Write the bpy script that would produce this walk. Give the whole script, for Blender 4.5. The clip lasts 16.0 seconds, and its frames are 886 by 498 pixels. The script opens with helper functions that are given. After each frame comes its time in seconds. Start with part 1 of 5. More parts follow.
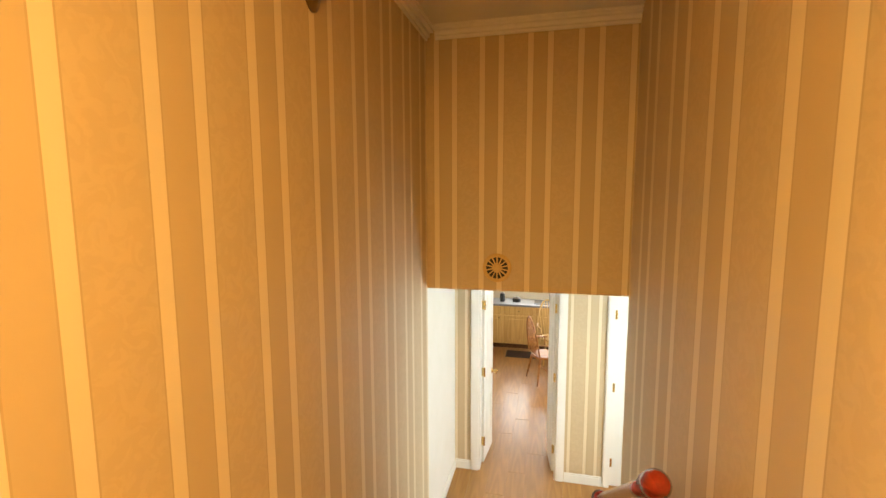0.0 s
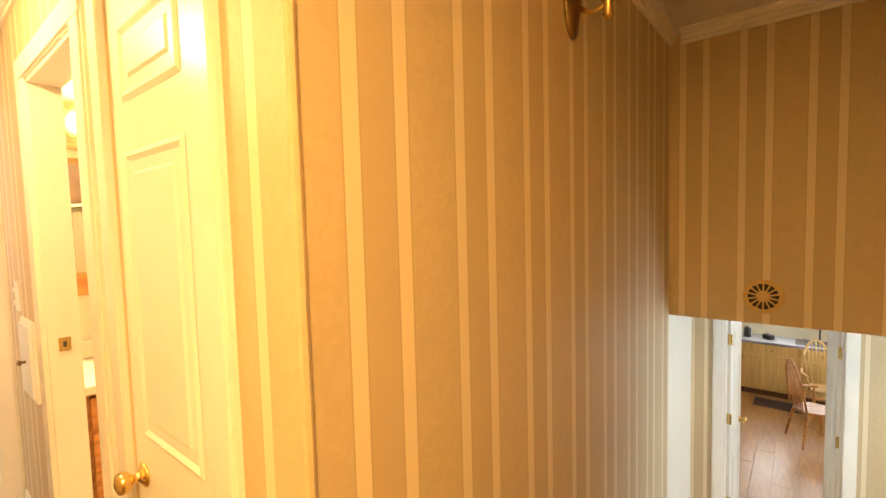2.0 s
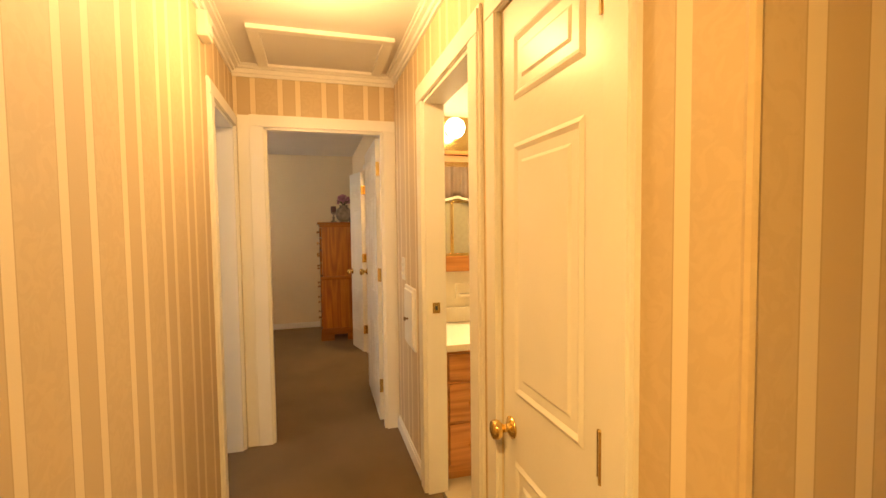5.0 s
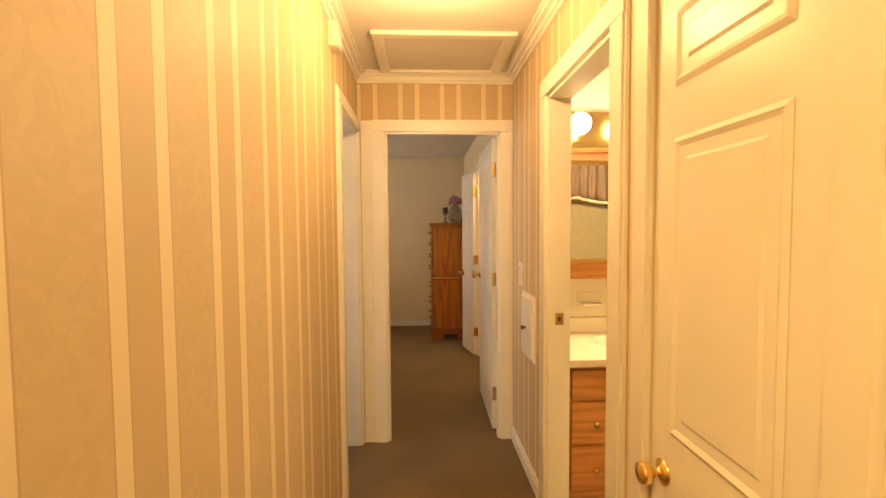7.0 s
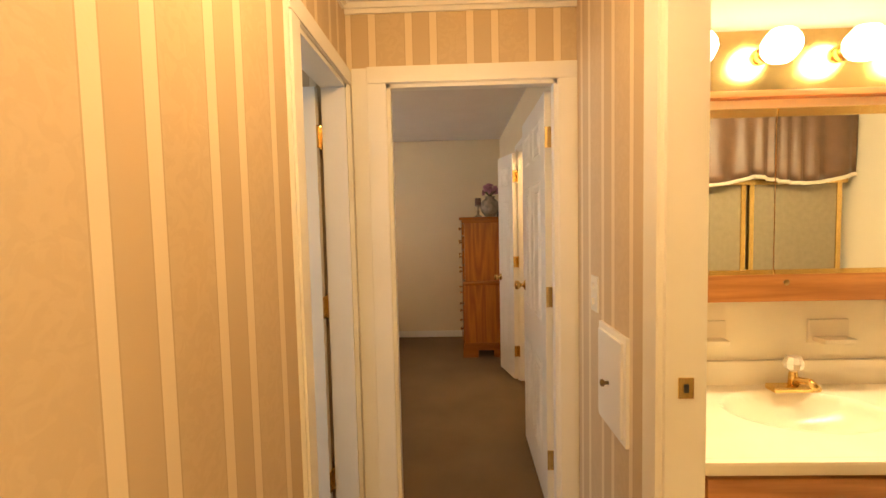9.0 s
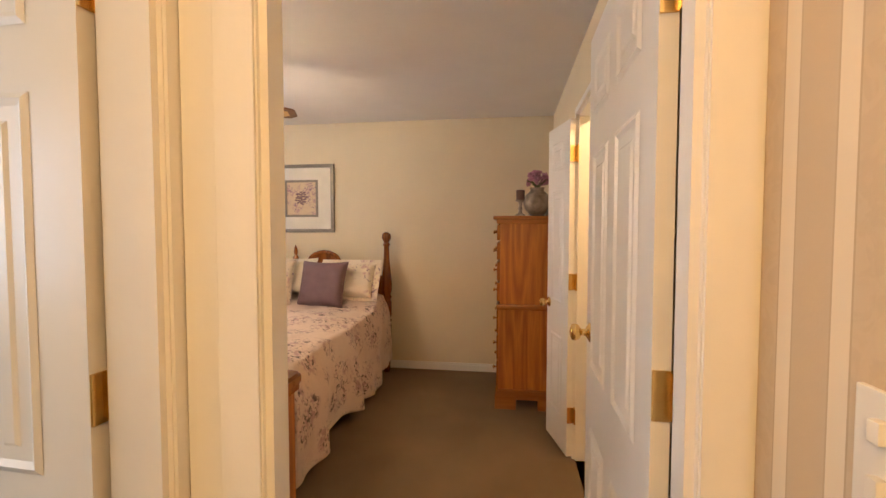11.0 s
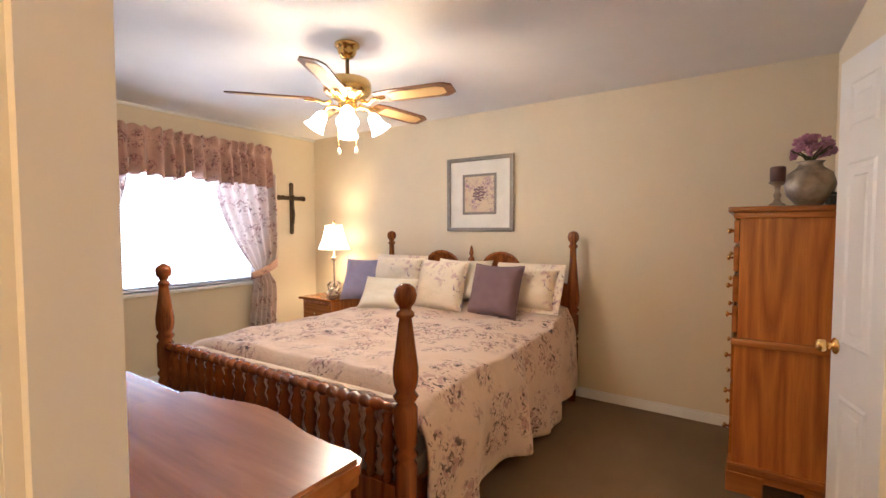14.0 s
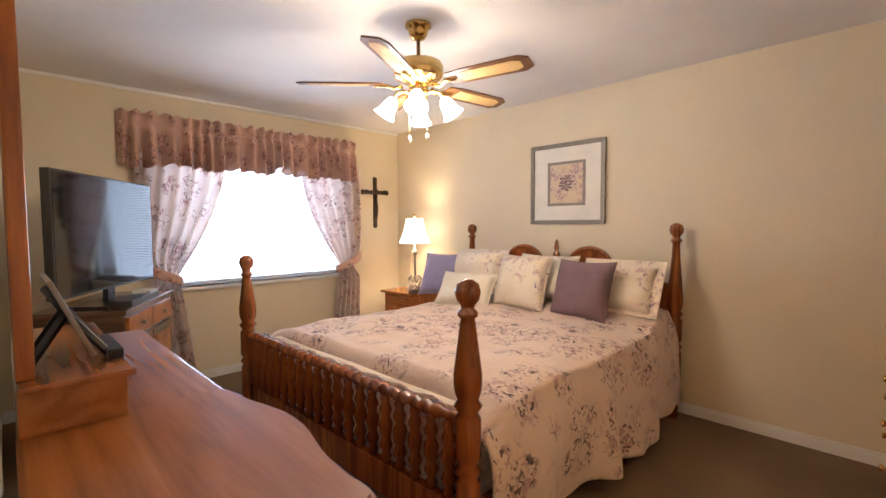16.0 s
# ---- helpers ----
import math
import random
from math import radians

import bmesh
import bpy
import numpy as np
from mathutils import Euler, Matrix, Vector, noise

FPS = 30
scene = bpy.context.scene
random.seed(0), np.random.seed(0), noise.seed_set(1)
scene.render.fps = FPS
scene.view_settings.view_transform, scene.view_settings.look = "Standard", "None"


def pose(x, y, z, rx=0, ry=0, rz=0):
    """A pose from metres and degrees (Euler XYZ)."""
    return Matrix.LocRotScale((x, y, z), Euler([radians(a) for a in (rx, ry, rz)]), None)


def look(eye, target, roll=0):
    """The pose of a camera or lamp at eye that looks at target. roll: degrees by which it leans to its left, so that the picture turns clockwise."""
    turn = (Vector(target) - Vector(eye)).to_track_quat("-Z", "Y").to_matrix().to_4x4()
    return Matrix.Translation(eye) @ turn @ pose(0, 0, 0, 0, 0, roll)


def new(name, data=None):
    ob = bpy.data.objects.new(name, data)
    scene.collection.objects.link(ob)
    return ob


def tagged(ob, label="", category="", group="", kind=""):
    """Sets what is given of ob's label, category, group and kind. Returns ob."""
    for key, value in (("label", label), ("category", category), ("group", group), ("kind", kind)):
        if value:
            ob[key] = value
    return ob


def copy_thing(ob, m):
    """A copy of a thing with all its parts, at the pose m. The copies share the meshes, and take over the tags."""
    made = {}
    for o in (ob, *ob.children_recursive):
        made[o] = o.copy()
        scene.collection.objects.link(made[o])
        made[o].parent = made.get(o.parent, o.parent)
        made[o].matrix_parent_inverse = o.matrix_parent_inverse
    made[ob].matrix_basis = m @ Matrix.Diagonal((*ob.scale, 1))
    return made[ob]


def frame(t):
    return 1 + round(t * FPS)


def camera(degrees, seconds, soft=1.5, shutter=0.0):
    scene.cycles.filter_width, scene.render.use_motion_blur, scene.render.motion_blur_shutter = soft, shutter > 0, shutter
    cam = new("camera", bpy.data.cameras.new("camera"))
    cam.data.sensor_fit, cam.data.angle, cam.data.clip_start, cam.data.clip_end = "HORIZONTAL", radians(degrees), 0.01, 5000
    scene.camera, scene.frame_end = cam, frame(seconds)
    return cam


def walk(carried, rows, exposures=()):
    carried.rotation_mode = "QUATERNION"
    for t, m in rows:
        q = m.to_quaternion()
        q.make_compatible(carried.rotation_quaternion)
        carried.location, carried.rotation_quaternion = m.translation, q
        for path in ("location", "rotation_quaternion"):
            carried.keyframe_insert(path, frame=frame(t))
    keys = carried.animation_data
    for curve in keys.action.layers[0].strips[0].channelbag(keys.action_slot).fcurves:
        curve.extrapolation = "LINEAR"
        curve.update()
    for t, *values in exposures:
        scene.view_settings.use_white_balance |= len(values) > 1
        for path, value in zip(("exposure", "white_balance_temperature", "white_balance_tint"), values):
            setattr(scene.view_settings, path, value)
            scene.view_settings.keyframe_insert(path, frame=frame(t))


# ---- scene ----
cam = camera(89.3, 16.0)
PATH = [
    (0, (0.851, 1.09, 1.444), (0.403, 3.026, 1.217), -0.2),
    (0.5, (0.822, 1.064, 1.45), (0.164, 2.94, 1.23), -0.4),
    (1, (0.793, 1.048, 1.451), (-0.075, 2.84, 1.262), -0.6),
    (1.5, (0.753, 1.031, 1.46), (-0.317, 2.712, 1.298), -1.0),
    (2, (0.722, 1.008, 1.447), (-0.531, 2.562, 1.322), -1.5),
    (2.5, (0.7, 0.989, 1.442), (-0.719, 2.393, 1.331), -1.6),
    (3, (0.672, 0.964, 1.435), (-0.897, 2.199, 1.329), -1.7),
    (3.5, (0.634, 0.933, 1.427), (-1.061, 1.989, 1.323), -1.6),
    (4, (0.609, 0.893, 1.421), (-1.187, 1.768, 1.32), -1.3),
    (4.5, (0.599, 0.857, 1.412), (-1.268, 1.567, 1.314), -0.9),
    (5, (0.591, 0.842, 1.404), (-1.329, 1.394, 1.304), -0.7),
    (5.2, (0.58, 0.848, 1.395), (-1.358, 1.33, 1.297), -0.7),
    (7.3, (0.405, 0.785, 1.43), (-1.592, 0.847, 1.328), -0.4),
    (7.5, (0.343, 0.784, 1.422), (-1.654, 0.829, 1.318), -0.4),
    (8, (0.11, 0.782, 1.42), (-1.887, 0.791, 1.314), -0.5),
    (8.5, (-0.177, 0.817, 1.428), (-2.173, 0.793, 1.307), -1.0),
    (9, (-0.462, 0.848, 1.433), (-2.458, 0.789, 1.312), -1.3),
    (9.2, (-0.596, 0.867, 1.441), (-2.59, 0.787, 1.301), -1.5),
    (11.3, (-1.827, 1.008, 1.374), (-3.794, 0.658, 1.288), 0.2),
    (11.5, (-1.888, 1.005, 1.376), (-3.846, 0.61, 1.286), 0.2),
    (12, (-2.024, 1.004, 1.381), (-3.95, 0.474, 1.28), 0.1),
    (12.5, (-2.135, 1.002, 1.381), (-4.013, 0.321, 1.278), -0.0),
    (13, (-2.228, 1.001, 1.372), (-4.04, 0.162, 1.277), -0.2),
    (13.5, (-2.313, 0.981, 1.367), (-4.047, -0.011, 1.278), -0.2),
    (14, (-2.39, 0.96, 1.367), (-4.046, -0.158, 1.276), -0.1),
    (14.5, (-2.464, 0.943, 1.365), (-4.048, -0.275, 1.268), -0.1),
    (15, (-2.519, 0.93, 1.36), (-4.032, -0.374, 1.26), -0.1),
    (15.5, (-2.572, 0.919, 1.351), (-4.02, -0.458, 1.245), -0.3),
    (16, (-2.604, 0.908, 1.343), (-4.001, -0.518, 1.234), -0.3),
]
EXPOSURES = [(0, 0.75, 7200, 8), (1.5, 0.6, 6900, 8), (3, 0.2, 7000, 10), (4, 0.0, 7200, 10), (5, -0.3, 7400, 10), (8.5, -0.35, 6800, 10), (9, -0.35, 6600, 10), (11.5, -0.05, 6000, 14), (13, 0.1, 5600, 14), (14.5, 0.0, 5500, 14), (16, -0.05, 5500, 14)]
walk(cam, [(t, look(eye, target, roll)) for t, eye, target, roll in PATH], EXPOSURES)

# ---- world and light ----
world = bpy.data.worlds.new("world")
scene.world = world
world.use_nodes = True
wn = world.node_tree
sky = wn.nodes.new("ShaderNodeTexSky")
sky.sky_type, sky.sun_disc = 'NISHITA', False
sky.sun_elevation, sky.sun_rotation = radians(38), radians(200)
wn.links.new(sky.outputs[0], wn.nodes["Background"].inputs[0])
wn.nodes["Background"].inputs[1].default_value = 0.12


def lamp(name, kind, where, power, color, size=0.05, target=None, size_y=None):
    """One light, of the place or added as fill."""
    data = bpy.data.lights.new(name, kind)
    data.energy, data.color = power, color
    if kind == 'AREA':
        data.shape = 'RECTANGLE'
        data.size, data.size_y = size, size_y or size
    else:
        data.shadow_soft_size = size
    ob = new(name, data)
    ob.matrix_world = look(where, target) if target else Matrix.Translation(where)
    return ob


WARM, LAMP, DAY = (1.0, 0.66, 0.32), (1.0, 0.74, 0.42), (0.80, 0.90, 1.0)
lamp("hall_bulb", 'POINT', (-1.23, 0.845, 2.21), 36, (1.0, 0.61, 0.26), 0.07)
# Added fill: a guessed, unseen source to brighten the stairwell's west wall.
lamp("landing_bulb", 'AREA', (0.80, 0.50, 2.285), 50, (1.0, 0.62, 0.21), 0.22, (0.80, 0.501, 0.0))
lamp("fan_bulbs", 'POINT', (-4.25, -0.955, 1.93), 37, LAMP, 0.10)
lamp("table_bulb", 'POINT', (-5.70, -2.70, 1.30), 30, LAMP, 0.04)
lamp("vanity_bulbs", 'AREA', (-2.02, 2.15, 2.04), 42, (1.0, 0.72, 0.38), 0.6, (-1.2, 2.1, 1.5), 0.12)
lamp("window_sky", 'AREA', (-4.45, -3.50, 1.35), 44, DAY, 1.5, (-4.45, 0.0, 0.9), 1.05)
lamp("foyer_sky", 'AREA', (2.55, 4.7, 0.0), 21, (0.62, 0.86, 1.0), 1.2, (0.0, 4.4, -0.8), 1.8)
lamp("kitchen_sky", 'AREA', (0.8, 10.15, 0.1), 10, DAY, 2.0, (0.8, 7.0, -1.2), 1.0)
# Added side fill from an unseen east opening, to brighten the cabinet fronts.
lamp("kitchen_side_sky", 'AREA', (3.1, 8.2, -0.1), 34, DAY, 2.0, (0.6, 8.2, -1.3), 1.4)
# Added fill inside the windowless spare room, to brighten its door leaf.
lamp("spare_room_sky", 'AREA', (-1.6, -1.9, 1.5), 26, DAY, 1.2, (-2.0, 0.3, 1.2), 1.0)

lamp("closet_bulb", 'POINT', (-4.0, 1.80, 2.2), 30, WARM, 0.05)


# ---- materials ----
def material(name, color, rough=0.6, metal=0.0, other=None, scale=8.0, stretch=(1, 1, 1), detail=4.0, bump=0.0, bump_scale=60.0, contrast=1.0, emit=0.0, jitter=0.0, coat=0.0):
    """A surface of two tones mixed by noise, with fine relief."""
    m = bpy.data.materials.new(name)
    m.use_nodes = True
    t = m.node_tree
    b = t.nodes["Principled BSDF"]
    b.inputs["Roughness"].default_value, b.inputs["Metallic"].default_value = rough, metal
    b.inputs["Coat Weight"].default_value = coat
    geo = t.nodes.new("ShaderNodeTexCoord")
    mp = t.nodes.new("ShaderNodeMapping")
    mp.inputs["Scale"].default_value = stretch
    t.links.new(geo.outputs["Object"], mp.inputs[0])
    n = t.nodes.new("ShaderNodeTexNoise")
    n.inputs["Scale"].default_value, n.inputs["Detail"].default_value = scale, detail
    t.links.new(mp.outputs[0], n.inputs[0])
    r = t.nodes.new("ShaderNodeValToRGB")
    r.color_ramp.elements[0].position, r.color_ramp.elements[1].position = 0.5 - 0.25 / contrast, 0.5 + 0.25 / contrast
    r.color_ramp.elements[0].color = (*color, 1)
    r.color_ramp.elements[1].color = (*(other or tuple(c * 0.88 for c in color)), 1)
    t.links.new(n.outputs[0], r.inputs[0])
    last = r.outputs[0]
    if jitter:
        oi = t.nodes.new("ShaderNodeObjectInfo")
        mr = t.nodes.new("ShaderNodeMapRange")
        mr.inputs[3].default_value, mr.inputs[4].default_value = 1 - jitter, 1 + jitter
        t.links.new(oi.outputs["Random"], mr.inputs[0])
        hs = t.nodes.new("ShaderNodeHueSaturation")
        t.links.new(mr.outputs[0], hs.inputs["Value"])
        t.links.new(last, hs.inputs["Color"])
        last = hs.outputs[0]
    t.links.new(last, b.inputs["Base Color"])
    if bump:
        n2 = t.nodes.new("ShaderNodeTexNoise")
        n2.inputs["Scale"].default_value = bump_scale
        t.links.new(mp.outputs[0], n2.inputs[0])
        bp = t.nodes.new("ShaderNodeBump")
        bp.inputs["Strength"].default_value, bp.inputs["Distance"].default_value = bump, 0.01
        t.links.new(n2.outputs[0], bp.inputs["Height"])
        t.links.new(bp.outputs[0], b.inputs["Normal"])
    if emit:
        b.inputs["Emission Color"].default_value = (*color, 1)
        b.inputs["Emission Strength"].default_value = emit
    return m


def oak(name, light, dark, axis=2, rough=0.32):
    """Varnished oak with cathedral grain along one axis."""
    m = bpy.data.materials.new(name)
    m.use_nodes = True
    t = m.node_tree
    b = t.nodes["Principled BSDF"]
    b.inputs["Roughness"].default_value = rough
    b.inputs["Coat Weight"].default_value, b.inputs["Coat Roughness"].default_value = 0.3, 0.2
    co = t.nodes.new("ShaderNodeTexCoord")
    mp = t.nodes.new("ShaderNodeMapping")
    mp.inputs["Scale"].default_value = tuple(0.06 if i == axis else 1.0 for i in range(3))
    t.links.new(co.outputs["Object"], mp.inputs[0])
    big = t.nodes.new("ShaderNodeTexNoise")
    big.inputs["Scale"].default_value, big.inputs["Detail"].default_value = 5.0, 2.0
    t.links.new(mp.outputs[0], big.inputs[0])
    mul = t.nodes.new("ShaderNodeMath")
    mul.operation = 'MULTIPLY'
    mul.inputs[1].default_value = 10.0
    t.links.new(big.outputs[0], mul.inputs[0])
    fr = t.nodes.new("ShaderNodeMath")
    fr.operation = 'PINGPONG'
    fr.inputs[1].default_value = 0.5
    t.links.new(mul.outputs[0], fr.inputs[0])
    fine = t.nodes.new("ShaderNodeTexNoise")
    fine.inputs["Scale"].default_value, fine.inputs["Detail"].default_value = 130.0, 3.0
    t.links.new(mp.outputs[0], fine.inputs[0])
    ad = t.nodes.new("ShaderNodeMath")
    ad.operation = 'MULTIPLY_ADD'
    ad.inputs[1].default_value = 0.55
    t.links.new(fine.outputs[0], ad.inputs[0])
    t.links.new(fr.outputs[0], ad.inputs[2])
    r = t.nodes.new("ShaderNodeValToRGB")
    r.color_ramp.elements[0].position, r.color_ramp.elements[1].position = 0.22, 0.85
    r.color_ramp.elements[0].color, r.color_ramp.elements[1].color = (*dark, 1), (*light, 1)
    t.links.new(ad.outputs[0], r.inputs[0])
    t.links.new(r.outputs[0], b.inputs["Base Color"])
    bp = t.nodes.new("ShaderNodeBump")
    bp.inputs["Strength"].default_value, bp.inputs["Distance"].default_value = 0.12, 0.004
    t.links.new(ad.outputs[0], bp.inputs["Height"])
    t.links.new(bp.outputs[0], b.inputs["Normal"])
    return m


def wallpaper(axis, centre, repeat=0.27):
    """Tan damask bands between paired cream stripes, running upright; centre is the middle of one pair along the wall."""
    m = bpy.data.materials.new("striped_wallpaper")
    m.use_nodes = True
    t = m.node_tree
    b = t.nodes["Principled BSDF"]
    b.inputs["Roughness"].default_value = 0.55
    g = t.nodes.new("ShaderNodeNewGeometry")
    sp = t.nodes.new("ShaderNodeSeparateXYZ")
    t.links.new(g.outputs["Position"], sp.inputs[0])

    def math_node(op, a, v=None, c=None):
        n = t.nodes.new("ShaderNodeMath")
        n.operation = op
        for i, q in enumerate((a, v, c)):
            if q is None:
                continue
            if isinstance(q, (int, float)):
                n.inputs[i].default_value = q
            else:
                t.links.new(q, n.inputs[i])
        return n.outputs[0]
    along = sp.outputs[0] if axis == 'x' else sp.outputs[1]
    w = math_node('FRACT', math_node('MULTIPLY', math_node('ADD', along, 100.5 * repeat - centre), 1 / repeat))

    def band(centre, half):
        return math_node('LESS_THAN', math_node('ABSOLUTE', math_node('SUBTRACT', w, centre)), half)
    stripe = math_node('MAXIMUM', band(0.30, 0.058), band(0.70, 0.058))
    edge = math_node('MAXIMUM', band(0.30, 0.070), band(0.70, 0.070))
    narrow = band(0.5, 0.16)
    damask = t.nodes.new("ShaderNodeTexNoise")
    damask.inputs["Scale"].default_value, damask.inputs["Detail"].default_value, damask.inputs["Distortion"].default_value = 22, 2.5, 1.6
    t.links.new(g.outputs["Position"], damask.inputs[0])
    dr = t.nodes.new("ShaderNodeValToRGB")
    dr.color_ramp.elements[0].position, dr.color_ramp.elements[1].position = 0.46, 0.56
    dr.color_ramp.elements[0].color, dr.color_ramp.elements[1].color = (0.54, 0.415, 0.258, 1), (0.565, 0.438, 0.276, 1)
    t.links.new(damask.outputs[0], dr.inputs[0])
    fine = t.nodes.new("ShaderNodeTexNoise")
    fine.inputs["Scale"].default_value = 160
    t.links.new(g.outputs["Position"], fine.inputs[0])

    def mix(fac, a, c):
        n = t.nodes.new("ShaderNodeMix")
        n.data_type = 'RGBA'
        t.links.new(fac, n.inputs[0])
        for i, q in ((6, a), (7, c)):
            if isinstance(q, tuple):
                n.inputs[i].default_value = (*q, 1)
            else:
                t.links.new(q, n.inputs[i])
        return n.outputs[2]
    c = mix(narrow, dr.outputs[0], (0.53, 0.405, 0.25))
    c = mix(edge, c, (0.475, 0.355, 0.212))
    c = mix(stripe, c, (0.715, 0.605, 0.43))
    t.links.new(c, b.inputs["Base Color"])
    bp = t.nodes.new("ShaderNodeBump")
    bp.inputs["Strength"].default_value, bp.inputs["Distance"].default_value = 0.10, 0.002
    t.links.new(math_node('ADD', damask.outputs[0], fine.outputs[0]), bp.inputs["Height"])
    t.links.new(bp.outputs[0], b.inputs["Normal"])
    return m


def floral(name, base, petal, leaf, scale=5.0, transl=0.0, rare=0.0):
    """Printed cloth: loose clusters of petals and dark leaves on a pale ground."""
    m = bpy.data.materials.new(name)
    m.use_nodes = True
    t = m.node_tree
    b = t.nodes["Principled BSDF"]
    b.inputs["Roughness"].default_value = 0.75
    b.inputs["Sheen Weight"].default_value = 0.2
    co = t.nodes.new("ShaderNodeTexCoord")

    def ramp(src, p0, p1):
        r = t.nodes.new("ShaderNodeMapRange")
        r.inputs[1].default_value, r.inputs[2].default_value = p0, p1
        t.links.new(src, r.inputs[0])
        return r.outputs[0]

    def noise_at(s, d=2.0, dist=0.0):
        n = t.nodes.new("ShaderNodeTexNoise")
        n.inputs["Scale"].default_value, n.inputs["Detail"].default_value, n.inputs["Distortion"].default_value = s, d, dist
        t.links.new(co.outputs["Object"], n.inputs[0])
        return n.outputs[0]

    def times(a, c):
        n = t.nodes.new("ShaderNodeMath")
        n.operation = 'MULTIPLY'
        t.links.new(a, n.inputs[0])
        t.links.new(c, n.inputs[1])
        return n.outputs[0]

    def mix(fac, a, c):
        n = t.nodes.new("ShaderNodeMix")
        n.data_type = 'RGBA'
        t.links.new(fac, n.inputs[0])
        for i, q in ((6, a), (7, c)):
            if isinstance(q, tuple):
                n.inputs[i].default_value = (*q, 1)
            else:
                t.links.new(q, n.inputs[i])
        return n.outputs[2]
    vo = t.nodes.new("ShaderNodeTexVoronoi")
    vo.inputs["Scale"].default_value = scale
    t.links.new(co.outputs["Object"], vo.inputs[0])
    cluster = ramp(vo.outputs["Distance"], 0.60, 0.38)
    petals = times(cluster, ramp(noise_at(scale * 4, 2, 0.8), 0.50 + rare * 0.5, 0.60 + rare * 0.5))
    leaves = times(ramp(vo.outputs["Distance"], 0.64, 0.42), ramp(noise_at(scale * 5.5, 2, 1.2), 0.575 + rare, 0.625 + rare))
    wash = ramp(noise_at(scale * 1.3), 0.5, 0.75)
    c = mix(wash, base, tuple(0.75 * p + 0.25 * q for p, q in zip(base, petal)))
    c = mix(petals, c, petal)
    c = mix(leaves, c, leaf)
    t.links.new(c, b.inputs["Base Color"])
    bp = t.nodes.new("ShaderNodeBump")
    bp.inputs["Strength"].default_value, bp.inputs["Distance"].default_value = 0.5, 0.02
    t.links.new(noise_at(14, 3), bp.inputs["Height"])
    t.links.new(bp.outputs[0], b.inputs["Normal"])
    if transl:
        tr = t.nodes.new("ShaderNodeBsdfTranslucent")
        t.links.new(c, tr.inputs[0])
        ms = t.nodes.new("ShaderNodeMixShader")
        ms.inputs[0].default_value = transl
        t.links.new(b.outputs[0], ms.inputs[1])
        t.links.new(tr.outputs[0], ms.inputs[2])
        t.links.new(ms.outputs[0], t.nodes["Material Output"].inputs[0])
    return m


def glow(name, color, strength):
    m = bpy.data.materials.new(name)
    m.use_nodes = True
    b = m.node_tree.nodes["Principled BSDF"]
    b.inputs["Base Color"].default_value = (*color, 1)
    b.inputs["Emission Color"].default_value = (*color, 1)
    b.inputs["Emission Strength"].default_value = strength
    return m


def glass(name):
    m = bpy.data.materials.new(name)
    m.use_nodes = True
    b = m.node_tree.nodes["Principled BSDF"]
    b.inputs["Transmission Weight"].default_value, b.inputs["Roughness"].default_value, b.inputs["IOR"].default_value = 1.0, 0.02, 1.05
    return m


PAPER_NORTH = wallpaper('x', 0.079)
PAPER_SOUTH = wallpaper('x', -1.10, 0.296)
PAPER_END = wallpaper('y', 0.712)
PAPER_STAIR = wallpaper('y', 1.858, 0.30)
PAPER_EAST = wallpaper('y', 2.03, 0.45)
PAPER_BULKHEAD = wallpaper('x', 0.528)
CREAM = material("cream_wall_paint", (0.72, 0.62, 0.44), 0.7, other=(0.69, 0.59, 0.42), scale=3, bump=0.08, bump_scale=180)
CEILING = material("ceiling_paint", (0.74, 0.71, 0.68), 0.8, other=(0.70, 0.67, 0.645), scale=4, bump=0.12, bump_scale=120)
WHITE = material("white_gloss_paint", (0.80, 0.78, 0.74), 0.32, other=(0.76, 0.74, 0.69), scale=5, bump=0.04, bump_scale=70)
BATHPAINT = material("bath_wall_paint", (0.78, 0.72, 0.58), 0.55, other=(0.75, 0.69, 0.55), scale=4)
CARPET = material("beige_carpet", (0.25, 0.165, 0.086), 0.95, other=(0.185, 0.12, 0.062), scale=2.2, detail=8, bump=0.9, bump_scale=420)
BRASS = material("brass", (0.85, 0.62, 0.25), 0.22, 1.0, other=(0.75, 0.52, 0.2), scale=30)
BRONZE = material("dark_bronze", (0.11, 0.07, 0.04), 0.4, 0.7, other=(0.05, 0.033, 0.02), scale=60, contrast=2)
DARKBRASS = material("aged_brass", (0.38, 0.25, 0.10), 0.35, 1.0, other=(0.2, 0.13, 0.06), scale=40)
CHROME = material("crystal_knob", (0.9, 0.9, 0.9), 0.08, 0.6)
OAK = oak("oak_upright", (0.52, 0.18, 0.028), (0.28, 0.075, 0.011), 2)
OAK_Y = oak("oak_lengthwise", (0.38, 0.135, 0.028), (0.26, 0.082, 0.015), 1, 0.25)
BEDWOOD = oak("bed_oak", (0.32, 0.092, 0.016), (0.13, 0.032, 0.006), 2, 0.25)
PALEOAK = oak("pale_oak", (0.70, 0.46, 0.17), (0.54, 0.32, 0.10), 2, 0.4)
BATHOAK = oak("vanity_oak", (0.58, 0.26, 0.08), (0.36, 0.14, 0.04), 1, 0.35)
LAMINATE = oak("laminate_floor", (0.42, 0.205, 0.055), (0.31, 0.14, 0.034), 1, 0.42)
MAHOGANY = oak("mahogany", (0.34, 0.03, 0.018), (0.14, 0.014, 0.008), 1, 0.2)
DARKWOOD = oak("dark_stand_wood", (0.16, 0.075, 0.035), (0.07, 0.03, 0.015), 1, 0.25)
